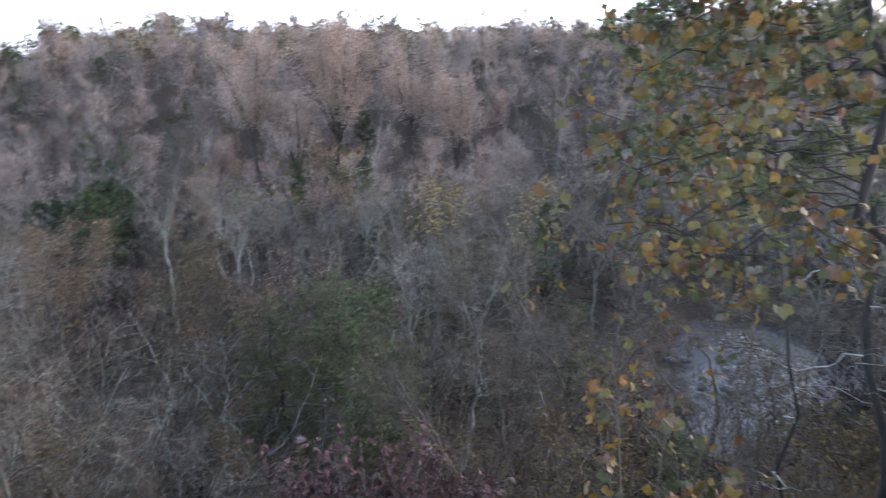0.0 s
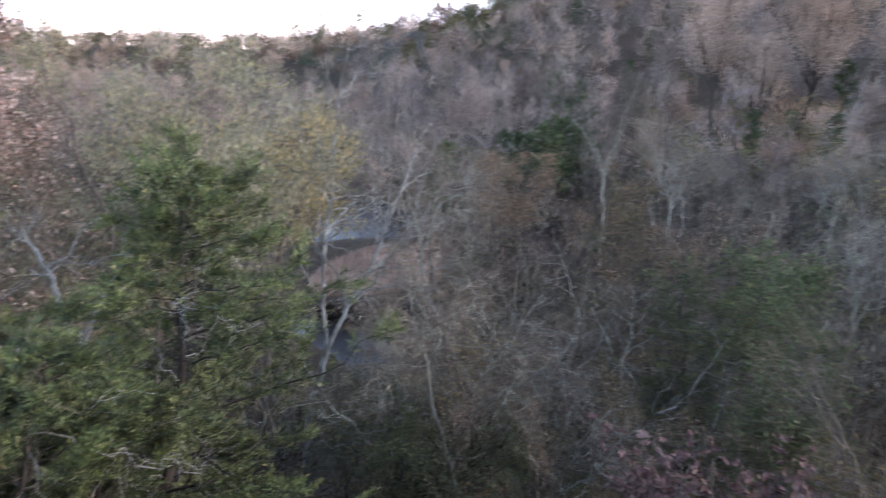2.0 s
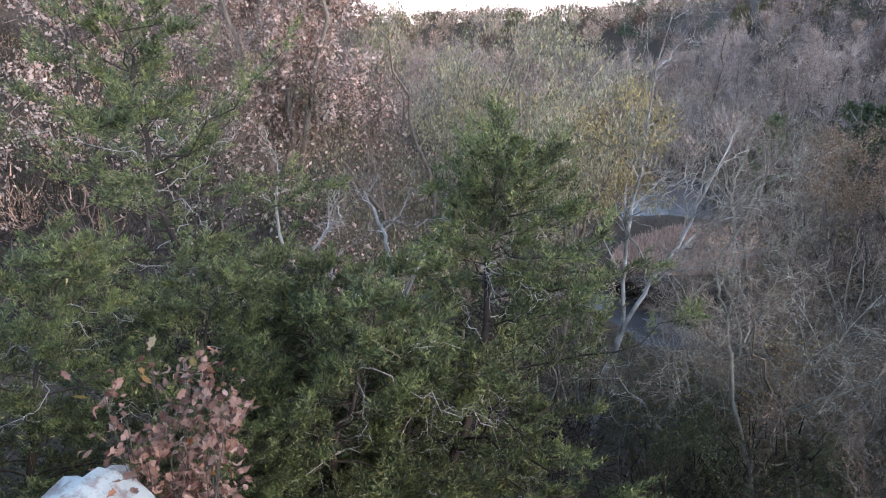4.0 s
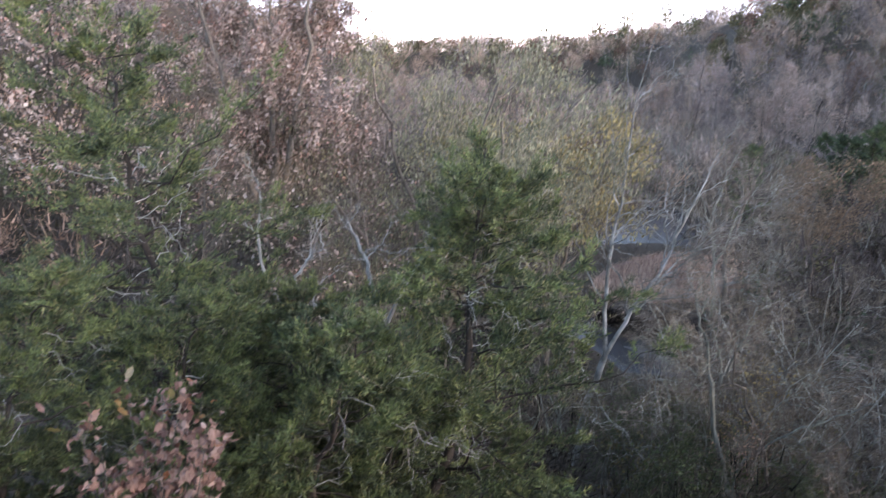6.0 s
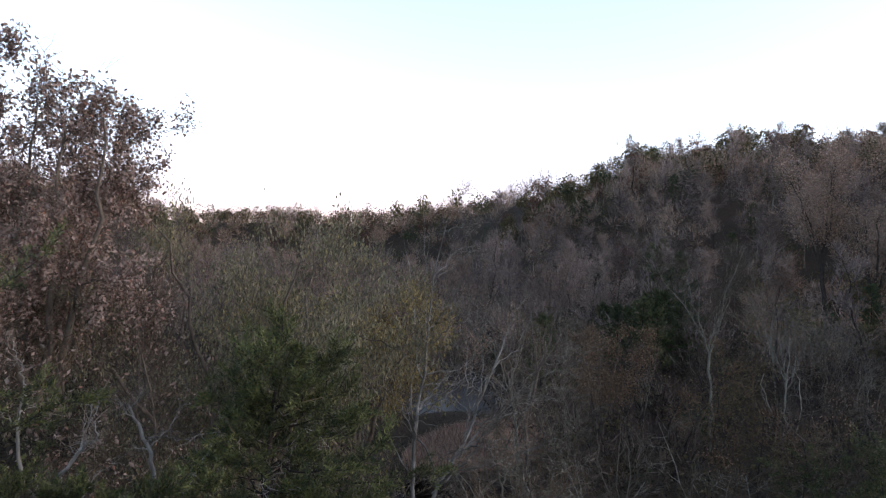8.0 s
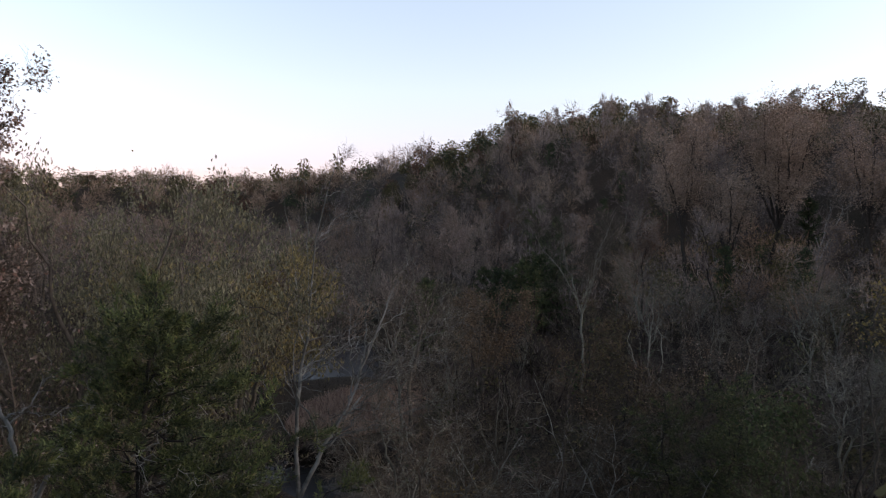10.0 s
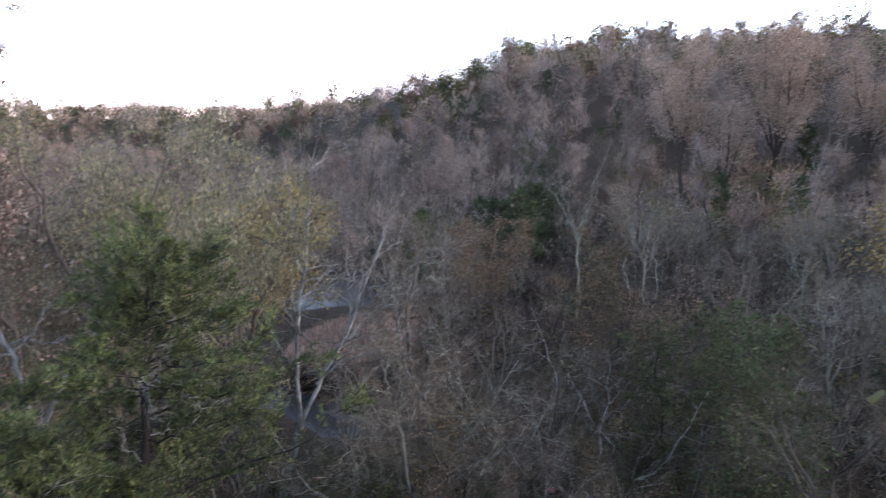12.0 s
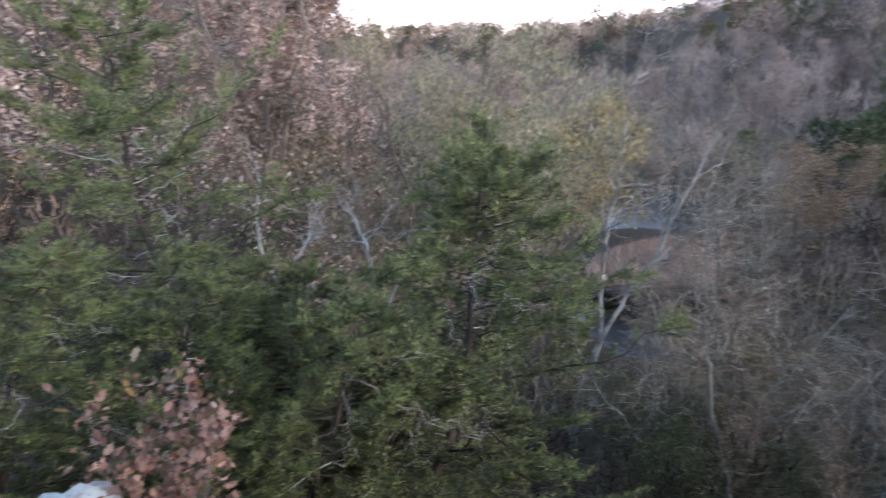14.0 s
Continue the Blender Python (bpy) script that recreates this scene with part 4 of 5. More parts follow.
# pale fan-shaped tree, grey spreading tree, golden trees, crooked pale tree
settle(make_tree(95, "bare_tree", "pale bare tree with a fan of upright branches", "tree", BARK_PALE, TWIG_PALE, None, 15.2, 0.11, 9, 0.9, 0.009, limb_r=0.004, stems=5, bole=0.45, fan=0.4, fork=0.12, limbs=40, limb_len=0.2, limb_angle=36, up=0.06, branches=9, split=True), 18.6, 55, 0)
settle(make_tree(96, "bare_tree", "blue-grey bare tree with spreading crown", "tree", BARK_PALE, TWIG_GREY, None, 9.2, 0.18, 7, 0.7, 0.006, limb_r=0.009, stems=4, bole=0.32, fan=0.55, fork=0.1, limbs=40, limb_len=0.32, limb_angle=52, limb_wig=0.15, branches=11, split=True), -5.8, 36, 0)
settle(make_tree(97, "golden_tree", "small tree with golden-yellow leaves", "tree", BARK_GREY, TWIG_PALE, GOLD_LEAF, 11.5, 0.16, 6, 0.7, 0.008, 900, 0.2, leaf_low=0.6, fork=0.3, limbs=20, limb_len=0.36, limb_angle=42, branches=8), -3.2, 50, 0)
settle(make_tree(98, "golden_tree", "small tree with golden-yellow leaves", "tree", BARK_GREY, TWIG_PALE, GOLD_LEAF, 11.0, 0.16, 6, 0.7, 0.008, 750, 0.2, leaf_low=0.6, fork=0.3, limbs=20, limb_len=0.36, limb_angle=42, branches=8), -9, 49, 0)
BENT = settle(make_tree(99, "bare_tree", "crooked grey bare tree with bent limbs", "tree", BARK_GREY, TWIG, None, 10.0, 0.06, 7, 0.5, 0.006, stems=2, wig=0.12, fork=0.25, limbs=22, limb_len=0.36, limb_angle=56, limb_wig=0.2, limb_r=0.004, up=0.02, branches=8, split=True), 12, 27, 0)
for ob, a, d, turn, sc in [(BENT, 30.5, 25, 40, 0.8), (BENT, 25, 20, 200, 0.6), (CROOKED, 21, 24, 250, 0.75), (BENT, 2.5, 19, 120, 0.6), (CROOKED, -2.5, 17, 20, 0.5),
                           (BENT, -8, 24, 300, 0.65), (CROOKED, 26.5, 30, 170, 0.9), (BENT, 37, 31, 10, 0.6), (BENT, 16, 33, 80, 0.8), (CROOKED, 6, 40, 60, 0.9), (CROOKED, 27, 18.5, 320, 0.72), (CROOKED, 19, 20, 30, 0.7), (CROOKED, 14.5, 18.5, 280, 0.6), (BENT, -27, 16, 130, 0.55), (BENT, -30.5, 19, 20, 0.6), (CROOKED, -24, 20, 90, 0.6)]:
    again(ob, a, d, turn, sc)
LICHEN = settle(make_tree(26, "lichened_tree", "slender bare tree crusted with pale grey lichen", "tree", BARK_LICHEN, TWIG_PALE, None, 7.6, 0.06, 5, 0.4, 0.008, group="lichened trees on the valley floor",
                          stems=2, fan=0.3, wig=0.13, fork=0.2, limbs=26, limb_len=0.36, limb_angle=64, limb_wig=0.2, limb_r=0.0095, up=0.02, branches=8, split=True), 31.5, 20.5, 0)
for a, d, turn, sc in [(22.5, 18.5, 80, 0.95), (18.5, 22, 200, 1.1), (33.5, 25, 140, 1.15), (25.5, 24, 310, 1.2), (14.0, 20, 20, 0.9), (29.0, 28, 260, 1.2), (20.5, 29, 100, 1.25), (-1.5, 22, 170, 0.95), (-8.5, 19.5, 45, 0.85), (28.0, 20, 230, 1.1), (16.2, 24, 330, 1.2), (24.0, 26.5, 15, 1.2), (31.0, 24, 75, 1.2), (12.0, 23, 140, 1.15), (20.0, 19, 290, 1.0)]:
    again(LICHEN, a, d, turn, sc)
# green-leaved understorey
for k, (az, d, h, n) in enumerate([(3.7, 20.5, 8.0, 1900), (6.3, 19, 5.6, 1300), (1.4, 21.5, 5.6, 1300)]):
    settle(make_tree(100 + k, "green_sapling", "sapling still carrying light green leaves", "tree", BARK_GREY, TWIG, SAPLING_LEAF, h, 0.07, 5, 0.5, 0.005, int(n * 1.25), 0.13,
                     leaf_spread=0.15, group="green saplings", fork=0.15, limbs=22, limb_len=0.36, limb_angle=40, up=0.08, branches=8), az, d, 40 * k)
settle(make_tree(105, "yellow_sapling", "sapling with ochre-yellow leaves low in the valley", "tree", BARK_DARK, TWIG, GOLD_LEAF, 5.0, 0.05, 6, 0.5, 0.006, 1500, 0.1, fork=0.15, limbs=18, limb_len=0.4, limb_angle=45, branches=7), 28, 22, 0)

for k, (az, d, h) in enumerate([(-12, 11, 4.6), (-17, 13, 5.2), (24.6, 14.5, 2.7), (-8, 14, 4.4), (-33.5, 11, 3.0)]):
    settle(make_tree(110 + k, "ochre_bush", "scrubby bush with small ochre-brown leaves", "bush", BARK_GREY, TWIG, OCHRE_LEAF, h, 0.03, 8, 0.4, 0.005, 900, 0.075,
                     leaf_spread=0.15, group="ochre scrub", stems=3, fork=0.12, limbs=21, limb_len=0.42, limb_angle=42, branches=6, limb_pts=6), az, d, 50 * k)

for k, (az, d, h) in enumerate([(8.2, 14.5, 4.2), (-5.5, 15.5, 4.4), (14.5, 16, 4.2)]):
    settle(make_tree(125 + k, "bare_bush", "spreading bare bush with grey-brown twigs", "bush", BARK_GREY, TWIG, None, h, 0.035, 8, 0.45, 0.006, group="bare bushes below the bluff",
                     stems=5, fan=0.4, fork=0.2, limbs=30, limb_len=0.4, limb_angle=50, limb_wig=0.2, limb_r=0.004, branches=7), az, d, 70 * k)
HONEY = settle(make_tree(120, "honeysuckle_bush", "honeysuckle bush still holding dull green leaves", "bush", BARK_GREY, TWIG, GREEN_LEAF, 3.6, 0.03, 3, 0.4, 0.005, 2200, 0.07,
                         leaf_spread=0.15, group="honeysuckle on the valley floor", stems=4, fork=0.12, limbs=20, limb_len=0.42, limb_angle=42, branches=5, limb_pts=6), 31.5, 16, 0)
for a, d, sc in [(35.5, 17, 0.9), (28, 18, 1.0), (25, 15.5, 0.9), (38, 19.5, 1.0), (32.5, 20.5, 1.1), (20, 19, 1.0), (15.5, 17.5, 0.9), (6, 17, 1.0), (0.5, 19, 1.1), (11, 19.5, 0.9), (30, 21, 1.0), (27, 22.5, 1.0), (34.5, 23.5, 1.1), (24, 21, 1.0), (37.5, 24.5, 0.9)]:
    again(HONEY, a, d, a * 77, sc)

# bare grey trees of the valley floor: a few kinds, repeated
BARE = [make_tree(40 + k, "bare_tree", "leafless grey tree with fine twigs on the valley floor", "tree", (BARK_PALE, BARK_GREY, BARK_GREY)[k % 3], (TWIG_PALE, TWIG_GREY, TWIG)[k % 3], None,
                  (11, 9.5, 12, 8.5, 10.5, 11.5)[k], (0.12, 0.1, 0.13, 0.09, 0.11, 0.12)[k], 5, 0.6, 0.0075, group="bare valley trees", sides=(6, 4, 3), lift=0.3, limb_r=0.0042,
                  lean=((0.05, 0.03), (0.12, -0.05), (-0.08, 0.0), (0.0, 0.1), (-0.1, 0.06), (0.04, -0.08))[k], stems=(3, 2, 3, 3, 4, 2)[k], wig=0.1,
                  fork=(0.2, 0.15, 0.25, 0.15, 0.2, 0.2)[k], limbs=(18, 18, 17, 16, 18, 16)[k], limb_len=(0.38, 0.42, 0.36, 0.44, 0.44, 0.4)[k], limb_angle=(60, 66, 56, 62, 70, 60)[k], limb_wig=0.2, up=0.0, branches=9, limb_pts=9, bole=(0.3, 0.0, 0.4, 0.0, 0.25, 0.0)[k], fan=0.4)
        for k in range(6)]
THIN = [make_tree(50 + k, "bare_sapling", "leafless brown sapling with sparse dry leaves", "tree", BARK_DARK, TWIG, (FAR_TAN, FAR_OLIVE, FAR_TAN)[k], (8, 9, 7)[k], 0.06, 9, 0.6, 0.011,
                  (700, 900, 300)[k], 0.1, group="bare valley saplings", sides=(5, 3, 3), far=True, wig=0.1, fork=0.1, limbs=16, limb_len=0.34, limb_angle=42, limb_wig=0.18, branches=7) for k in range(3)]
rng = np.random.default_rng(5)
first, spots = set(), []
for k in range(4000):
    a, d = rng.uniform(-38, 46), math.sqrt(rng.uniform(15 ** 2, 88 ** 2))
    x, y, z = place(a, d)
    if river_distance(x, y) < 3.4 or (a > 33.5 and d < 73) or (-31.5 < a < -26.5 and 26 < d < 50) or (1 < a < 13 and d < 27) or (34.5 < a and 36 < d < 58) or any((x - p) ** 2 + (y - q) ** 2 < 2.5 ** 2 for p, q in spots):
        continue
    spots.append((x, y))
    if len(spots) > 155:
        break
    kinds = BARE if rng.random() < 0.66 else THIN
    src = kinds[rng.integers(len(kinds))]
    sc = rng.uniform(0.7, 1.1) * float(np.interp(d, [15, 28], [0.65, 1.0])) * (0.62 if 19 < a < 29.5 and d > 38 else 1.0) * (0.45 if 31 < a < 33 and 18 < d < 20.5 else 1.0)
    if src.name not in first:
        first.add(src.name)
        settle(src, a, d, rng.uniform(0, 360), sc)
    else:
        again(src, a, d, rng.uniform(0, 360), sc)
# a few across the creek
for a, d, k, sc in [(47, 52, 0, 1.0), (51, 47, 2, 0.9), (49, 62, 4, 1.1), (35, 96, 1, 1.0), (45.5, 44, 3, 0.8), (56, 50, 5, 1.0), (61, 40, 0, 0.9), (64, 30, 1, 0.8), (58, 22, 3, 0.7), (47, 20, 3, 0.7), (39, 19, 3, 0.45), (36, 22, 3, 0.5), (33.5, 20, 0, 0.6), (30.5, 21, 1, 0.65), (45.5, 35, 3, 0.6), (46, 28, 4, 0.7), (44, 25, 3, 0.6), (48, 38, 2, 0.7), (36.5, 91, 0, 0.9), (38.2, 93, 2, 0.8), (40, 92, 4, 0.95), (41.6, 90, 5, 0.8), (43.3, 88, 1, 0.95), (44.8, 84, 0, 1.0), (39.2, 97, 1, 1.0), (42.4, 96, 3, 1.1), (44.2, 76, 3, 0.8), (46, 70, 5, 0.9)]:
    again(BARE[k], a, d, a * 31, sc)


# ---- hillside woods ----
def far_tree(seed, label, h, leaf_n, mat, twigs=8):
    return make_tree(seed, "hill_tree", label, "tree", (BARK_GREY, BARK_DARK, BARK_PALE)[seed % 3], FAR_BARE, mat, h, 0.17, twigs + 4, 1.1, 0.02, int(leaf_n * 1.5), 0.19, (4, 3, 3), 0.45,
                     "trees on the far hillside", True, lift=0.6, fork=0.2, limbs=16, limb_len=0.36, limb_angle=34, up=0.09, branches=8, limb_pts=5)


HILL = [far_tree(60, "leafless mauve-grey tree on the hillside", 15, 0, None, 9), far_tree(61, "leafless mauve-grey tree on the hillside", 16, 0, None, 9),
        far_tree(62, "leafless grey-brown tree on the hillside", 13, 300, FAR_TAN, 7), far_tree(63, "tan-leaved tree on the hillside", 15, 1000, FAR_TAN),
        far_tree(64, "rust-leaved tree on the hillside", 13, 900, FAR_RUST), far_tree(65, "olive-leaved tree on the hillside", 13, 1000, FAR_OLIVE),
        far_tree(66, "leafless grey-brown tree on the hillside", 15, 350, FAR_TAN, 7)]


def far_evergreen(seed):
    rg = np.random.default_rng(seed)
    root = thing("hill_evergreen", Matrix(), "dark green evergreen on the hillside", "tree", "evergreens on the far hillside")
    tp, tr = grow(rg, np.zeros((1, 3)), np.array([[0, 0, 1.0]]), np.array([10.0]), np.array([0.16]), 8, 0.03, 0.02, 0.15)
    g = Geo()
    tubes(g, tp, tr, 5)
    part("trunk", g, BARK_DARK, root)
    idx, s, at, w, pr = sprout(rg, tp, tr, 70, 0.08, 0.98, 70, 12)
    ln = 3.2 * (1.05 - s) ** 0.6 * rg.uniform(0.5, 1.1, 70) + 0.2
    lp, lr = grow(rg, at, w, ln, np.full(70, 0.03), 4, 0.12, 0.06, 0.3)
    g = Geo()
    i3, s3, a3, w3, _ = sprout(rg, lp, lr, 40, 0.1, 1.0, 45, 20)
    spikes(g, rg, a3, unit(w3 + UP * 0.2), rg.uniform(0.25, 0.7, len(s3)), rg.uniform(0.04, 0.1, len(s3)), 0)
    part("crown", g, FAR_GREEN, root, smooth=False)
    return root


EVER = far_evergreen(70)
settle(EVER, 22.2, 84, 0, 0.95)
for a, d, sc in [(24, 82, 0.9), (25.8, 82, 0.8), (23.2, 86, 0.95), (26.8, 86, 0.75), (21.0, 86, 0.9), (25.0, 80, 0.8), (22.8, 80, 0.8), (21.3, 94, 1.35), (22.8, 112, 1.2), (3.4, 100, 0.9), (8.7, 102, 0.85),
                 (-11, 58, 0.8), (31.5, 62, 0.8)]:
    again(EVER, a, d, a * 53, sc)
YOUNG = settle(make_cedar(19, "dark green young cedar on the valley floor", 7.5, 0.08, 2.4, 0.05, 70, 10, 0, taper=0.55, dense=36, fresh=0.06), 7.4, 28, 0, 1.1)
for a, d, sc in [(5.4, 30, 1.1), (10.0, 29, 1.0), (12.0, 30, 0.75), (3.2, 31, 0.9), (-13, 34, 0.75), (30.5, 26, 0.6), (-21.5, 12, 0.45), (24, 17, 0.5), (34, 19, 0.5), (8, 22.5, 1.0), (5.2, 24, 1.1), (10.6, 25, 1.1), (2, 22.5, 0.85), (7, 26, 1.2)]:
    again(YOUNG, a, d, a * 53, sc)
used, cells, count = set(), {}, 0
for k in range(6000):
    a = rng.uniform(-40, 62)
    d = math.sqrt(rng.uniform(84 ** 2, 185 ** 2))
    x, y, z = place(a, d)
    if river_distance(x, y) < 9 or (35 < a < 43 and d < 86) or (-6 < a < 15 and 95 < d < 119):
        continue
    gap = 6.0 + d * 0.01
    cell = (int(x // 8), int(y // 8))
    if any((x - p) ** 2 + (y - q) ** 2 < gap ** 2 for i in (-1, 0, 1) for j in (-1, 0, 1) for p, q in cells.get((cell[0] + i, cell[1] + j), ())):
        continue
    cells.setdefault(cell, []).append((x, y))
    src = EVER if rng.random() < 0.05 else HILL[rng.choice(7, p=[0.22, 0.2, 0.18, 0.2, 0.05, 0.05, 0.1])]
    sc = rng.uniform(0.7, 1.1)
    if src.name in used or src is EVER:
        again(src, a, d, rng.uniform(0, 360), sc)
    else:
        used.add(src.name)
        settle(src, a, d, rng.uniform(0, 360), sc)
    count += 1
    if count >= 215:
        break
# peach-coloured trees in the middle of the slope
PEACH = far_tree(67, "slender tree with pale peach-coloured leaves", 14.5, 1500, PEACH_LEAF)
settle(PEACH, 29.6, 104, 0, 0.95)
for a, d, sc in [(27.8, 100, 0.9), (26.4, 106, 0.85), (31.2, 108, 0.75), (16.5, 150, 0.8), (19, 140, 0.7)]:
    again(PEACH, a, d, a * 40, sc)


def build_brush():
    rg = np.random.default_rng(9)
    g = Geo()
    n = 26000
    a, d = np.radians(rg.uniform(-45, 70, n)), np.sqrt(rg.uniform(8 ** 2, 92 ** 2, n))
    x, y = -d * np.sin(a), d * np.cos(a)
    deg = np.degrees(a)
    ok = (river_distance(x, y) > 4.8) & (x * -0.42 + y * 0.908 > 4) & ~((deg > 34) & (deg < 42) & (d > 27) & (d < 42))
    x, y = x[ok], y[ok]
    at = np.stack([x, y, ground_z(x, y) - 0.05], -1)
    way = unit(rg.normal(0, 0.5, at.shape) + UP)
    slivers(g, rg, at, way, rg.uniform(0.5, 2.2, len(at)), rg.uniform(0.004, 0.012, len(at)), 0, 0.35)
    k = rg.integers(0, len(at), 16000)
    leaves(g, rg, at[k] + way[k] * rg.uniform(0.2, 1.6, (16000, 1)) + rg.normal(0, 0.15, (16000, 3)), rg.uniform(0.05, 0.14, 16000), 0.2, 0.6)
    tagged(part("undergrowth", g, BRUSH, smooth=False), "tangle of bare brown brush on the valley floor", "brush", kind="stuff")


build_brush()


def build_woods(name, label, seed, n, az, dist, lobes, per, size, spread, tall, mid=0.45, shares=(0.66, 0.16, 0.08, 0.04, 0.06), blades=2, clear=True, mats=None, shell=0.3):
    """Woods too far or too dense to tell tree from tree: crowns of several lobes made of fine twigs and clumps, joined."""
    rg = np.random.default_rng(seed)
    g = Geo()
    a, d = np.radians(rg.uniform(*az, n)), np.sqrt(rg.uniform(dist[0] ** 2, dist[1] ** 2, n))
    x, y = -d * np.sin(a), d * np.cos(a)
    if clear:
        deg = np.degrees(a)
        ok = (river_distance(x, y) > 3.8) & ~((((deg > 33.5) & (deg < 41.5) & (d < 74) & (d > 24)) | ((deg > 34.5) & (deg < 41) & (d > 36) & (d < 60)))) & ~((deg > -31.5) & (deg < -26.5) & (d < 50) & (d > 26)) & (x * -0.42 + y * 0.908 > 9)
        a, d, x, y = a[ok], d[ok], x[ok], y[ok]
        n = len(a)
    z = ground_z(x, y)
    h = rg.uniform(0.65, 1.15, n) * tall
    slot = rg.choice(5, n, p=list(shares))
    base = np.stack([x, y, z], -1)
    c = base[:, None] + UP * (h * mid)[:, None, None] + rg.normal(0, 1, (n, lobes, 3)) * np.stack([h * 0.15, h * 0.15, h * 0.2], -1)[:, None]
    u = unit(rg.normal(size=(n, lobes, per, 3)))
    p = c[:, :, None] + u * (rg.uniform(shell, 1, (n, lobes, per, 1)) * (h * spread)[:, None, None, None])
    w = unit(u * 0.8 + UP * 0.8 + rg.normal(0, 0.35, u.shape))
    for k in range(5):
        ok = slot == k
        q, v = p[ok].reshape(-1, 3), w[ok].reshape(-1, 3)
        if not len(q):
            continue
        twiggy = k in (0, 1)
        if twiggy:
            spikes(g, rg, q, v, rg.uniform(0.7, 1.6, len(q)) * size * 2, rg.uniform(0.5, 1.2, len(q)) * size * 0.09, k)
        q = q[::blades if twiggy else 1]
        leaves(g, rg, q, rg.uniform(0.5, 1.2, len(q)) * size * (0.6 if twiggy else 0.8), 0.0, 0.6, k)
    spikes(g, rg, base - UP * 0.2, unit(rg.normal(0, 0.08, base.shape) + UP), h * 0.6, h * 0.011, 0)
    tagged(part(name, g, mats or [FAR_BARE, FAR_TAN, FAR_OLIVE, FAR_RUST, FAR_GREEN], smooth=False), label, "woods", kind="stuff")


build_woods("thicket", "dense thicket of saplings below the bluff, shade darkened into its brown twigs", 12, 170, (-48, 92), (12, 33), 4, 80, 0.17, 0.26, 4.0, 0.45, (0.66, 0.06, 0.14, 0.0, 0.14), 4, mats=[THICKET_SHADED, BRUSH, FAR_OLIVE, FAR_RUST, FAR_GREEN])
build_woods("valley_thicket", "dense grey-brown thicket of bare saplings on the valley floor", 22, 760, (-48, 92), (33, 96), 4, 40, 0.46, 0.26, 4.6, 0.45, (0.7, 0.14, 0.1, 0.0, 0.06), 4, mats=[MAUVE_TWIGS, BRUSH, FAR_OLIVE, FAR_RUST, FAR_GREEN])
build_woods("creekside_woods", "low dense woods behind the creek pool", 16, 70, (33, 48), (86, 104), 4, 40, 0.6, 0.26, 7.5, 0.45, (0.7, 0.1, 0.1, 0.02, 0.08), 3, clear=False)
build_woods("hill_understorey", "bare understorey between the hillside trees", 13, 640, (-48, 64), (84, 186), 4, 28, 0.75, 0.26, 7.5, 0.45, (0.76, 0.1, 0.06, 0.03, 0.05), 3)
build_woods("cottonwood_understorey", "olive and tan saplings under the cottonwoods", 19, 110, (-9, 17), (92, 120), 5, 60, 0.5, 0.24, 7.0, 0.45, (0.3, 0.25, 0.35, 0.0, 0.1), 2)
build_woods("crest_woods", "dark rounded oaks and pines along the ridge crest", 15, 178, (-44, 35), (216, 238), 5, 180, 0.85, 0.19, 11.8, 0.44, (0.0, 0.0, 0.66, 0.22, 0.12), shell=0.6)
build_woods("crest_understorey", "dark low growth under the ridge oaks", 17, 620, (-44, 32), (221, 236), 3, 20, 0.9, 0.3, 8.0, 0.24, (0.0, 0.0, 0.55, 0.12, 0.33), 2)
build_woods("ridge_woods", "bare and russet autumn woods covering the upper hillside", 10, 480, (-50, 33), (183, 218), 5, 32, 0.85, 0.24, 9.2, 0.36, (0.32, 0.22, 0.26, 0.07, 0.13))
build_woods("valley_woods", "autumn woods along the far valley", 14, 430, (30, 104), (150, 320), 5, 32, 1.1, 0.24, 12.0, 0.4, (0.5, 0.28, 0.1, 0.06, 0.06))
build_woods("slope_woods", "bare and tan-leaved woods on the slope beyond the cedars", 18, 260, (62, 96), (48, 150), 5, 30, 0.6, 0.24, 9.0, 0.42, (0.68, 0.12, 0.06, 0.08, 0.06), 3, mats=[BRUSH, FAR_TAN, FAR_OLIVE, FAR_RUST, FAR_GREEN])
build_woods("distant_woods", "autumn woods covering the distant ridge", 11, 460, (24, 72), (340, 480), 5, 45, 1.3, 0.25, 12.0, 0.36, (0.06, 0.22, 0.42, 0.22, 0.08), shell=0.55)


# ---- close to the camera ----
def leaf_mesh(name, mat, outline, curl, seed, slim=1.0):
    """A leaf blade about 1 long: a fan over its outline, folded at the midrib and curled."""
    rg = np.random.default_rng(seed)
    n = 16
    th = np.linspace(0, 2 * np.pi, n, endpoint=False)
    r = outline(th) * rg.uniform(0.93, 1.07, n)
    x, y = 0.5 + 0.5 * r * np.cos(th), 0.5 * r * np.sin(th) * slim
    z = 0.45 * np.abs(y) + curl * (x - 0.4) ** 2 + rg.normal(0, 0.015, n)
    v = np.concatenate([[[0.45, 0, 0]], np.stack([x, y, z], -1)])
    k = np.arange(n)
    g = Geo().add(v, np.stack([np.zeros(n, int), 1 + k, 1 + (k + 1) % n], -1))
    s = np.array([[-0.45, 0.0, 0.05], [0.02, 0.012, 0], [0.02, -0.012, 0]])
    g.add(s, [[0, 1, 2]])
    return g.mesh(name, [mat], True)


LOBED = lambda t: 0.8 + 0.13 * np.cos(4 * t + np.pi) + 0.05 * np.cos(7 * t) + 0.1 * np.cos(2 * t + np.pi) - 0.12 * np.exp(-((t - 0) ** 2) / 0.1)
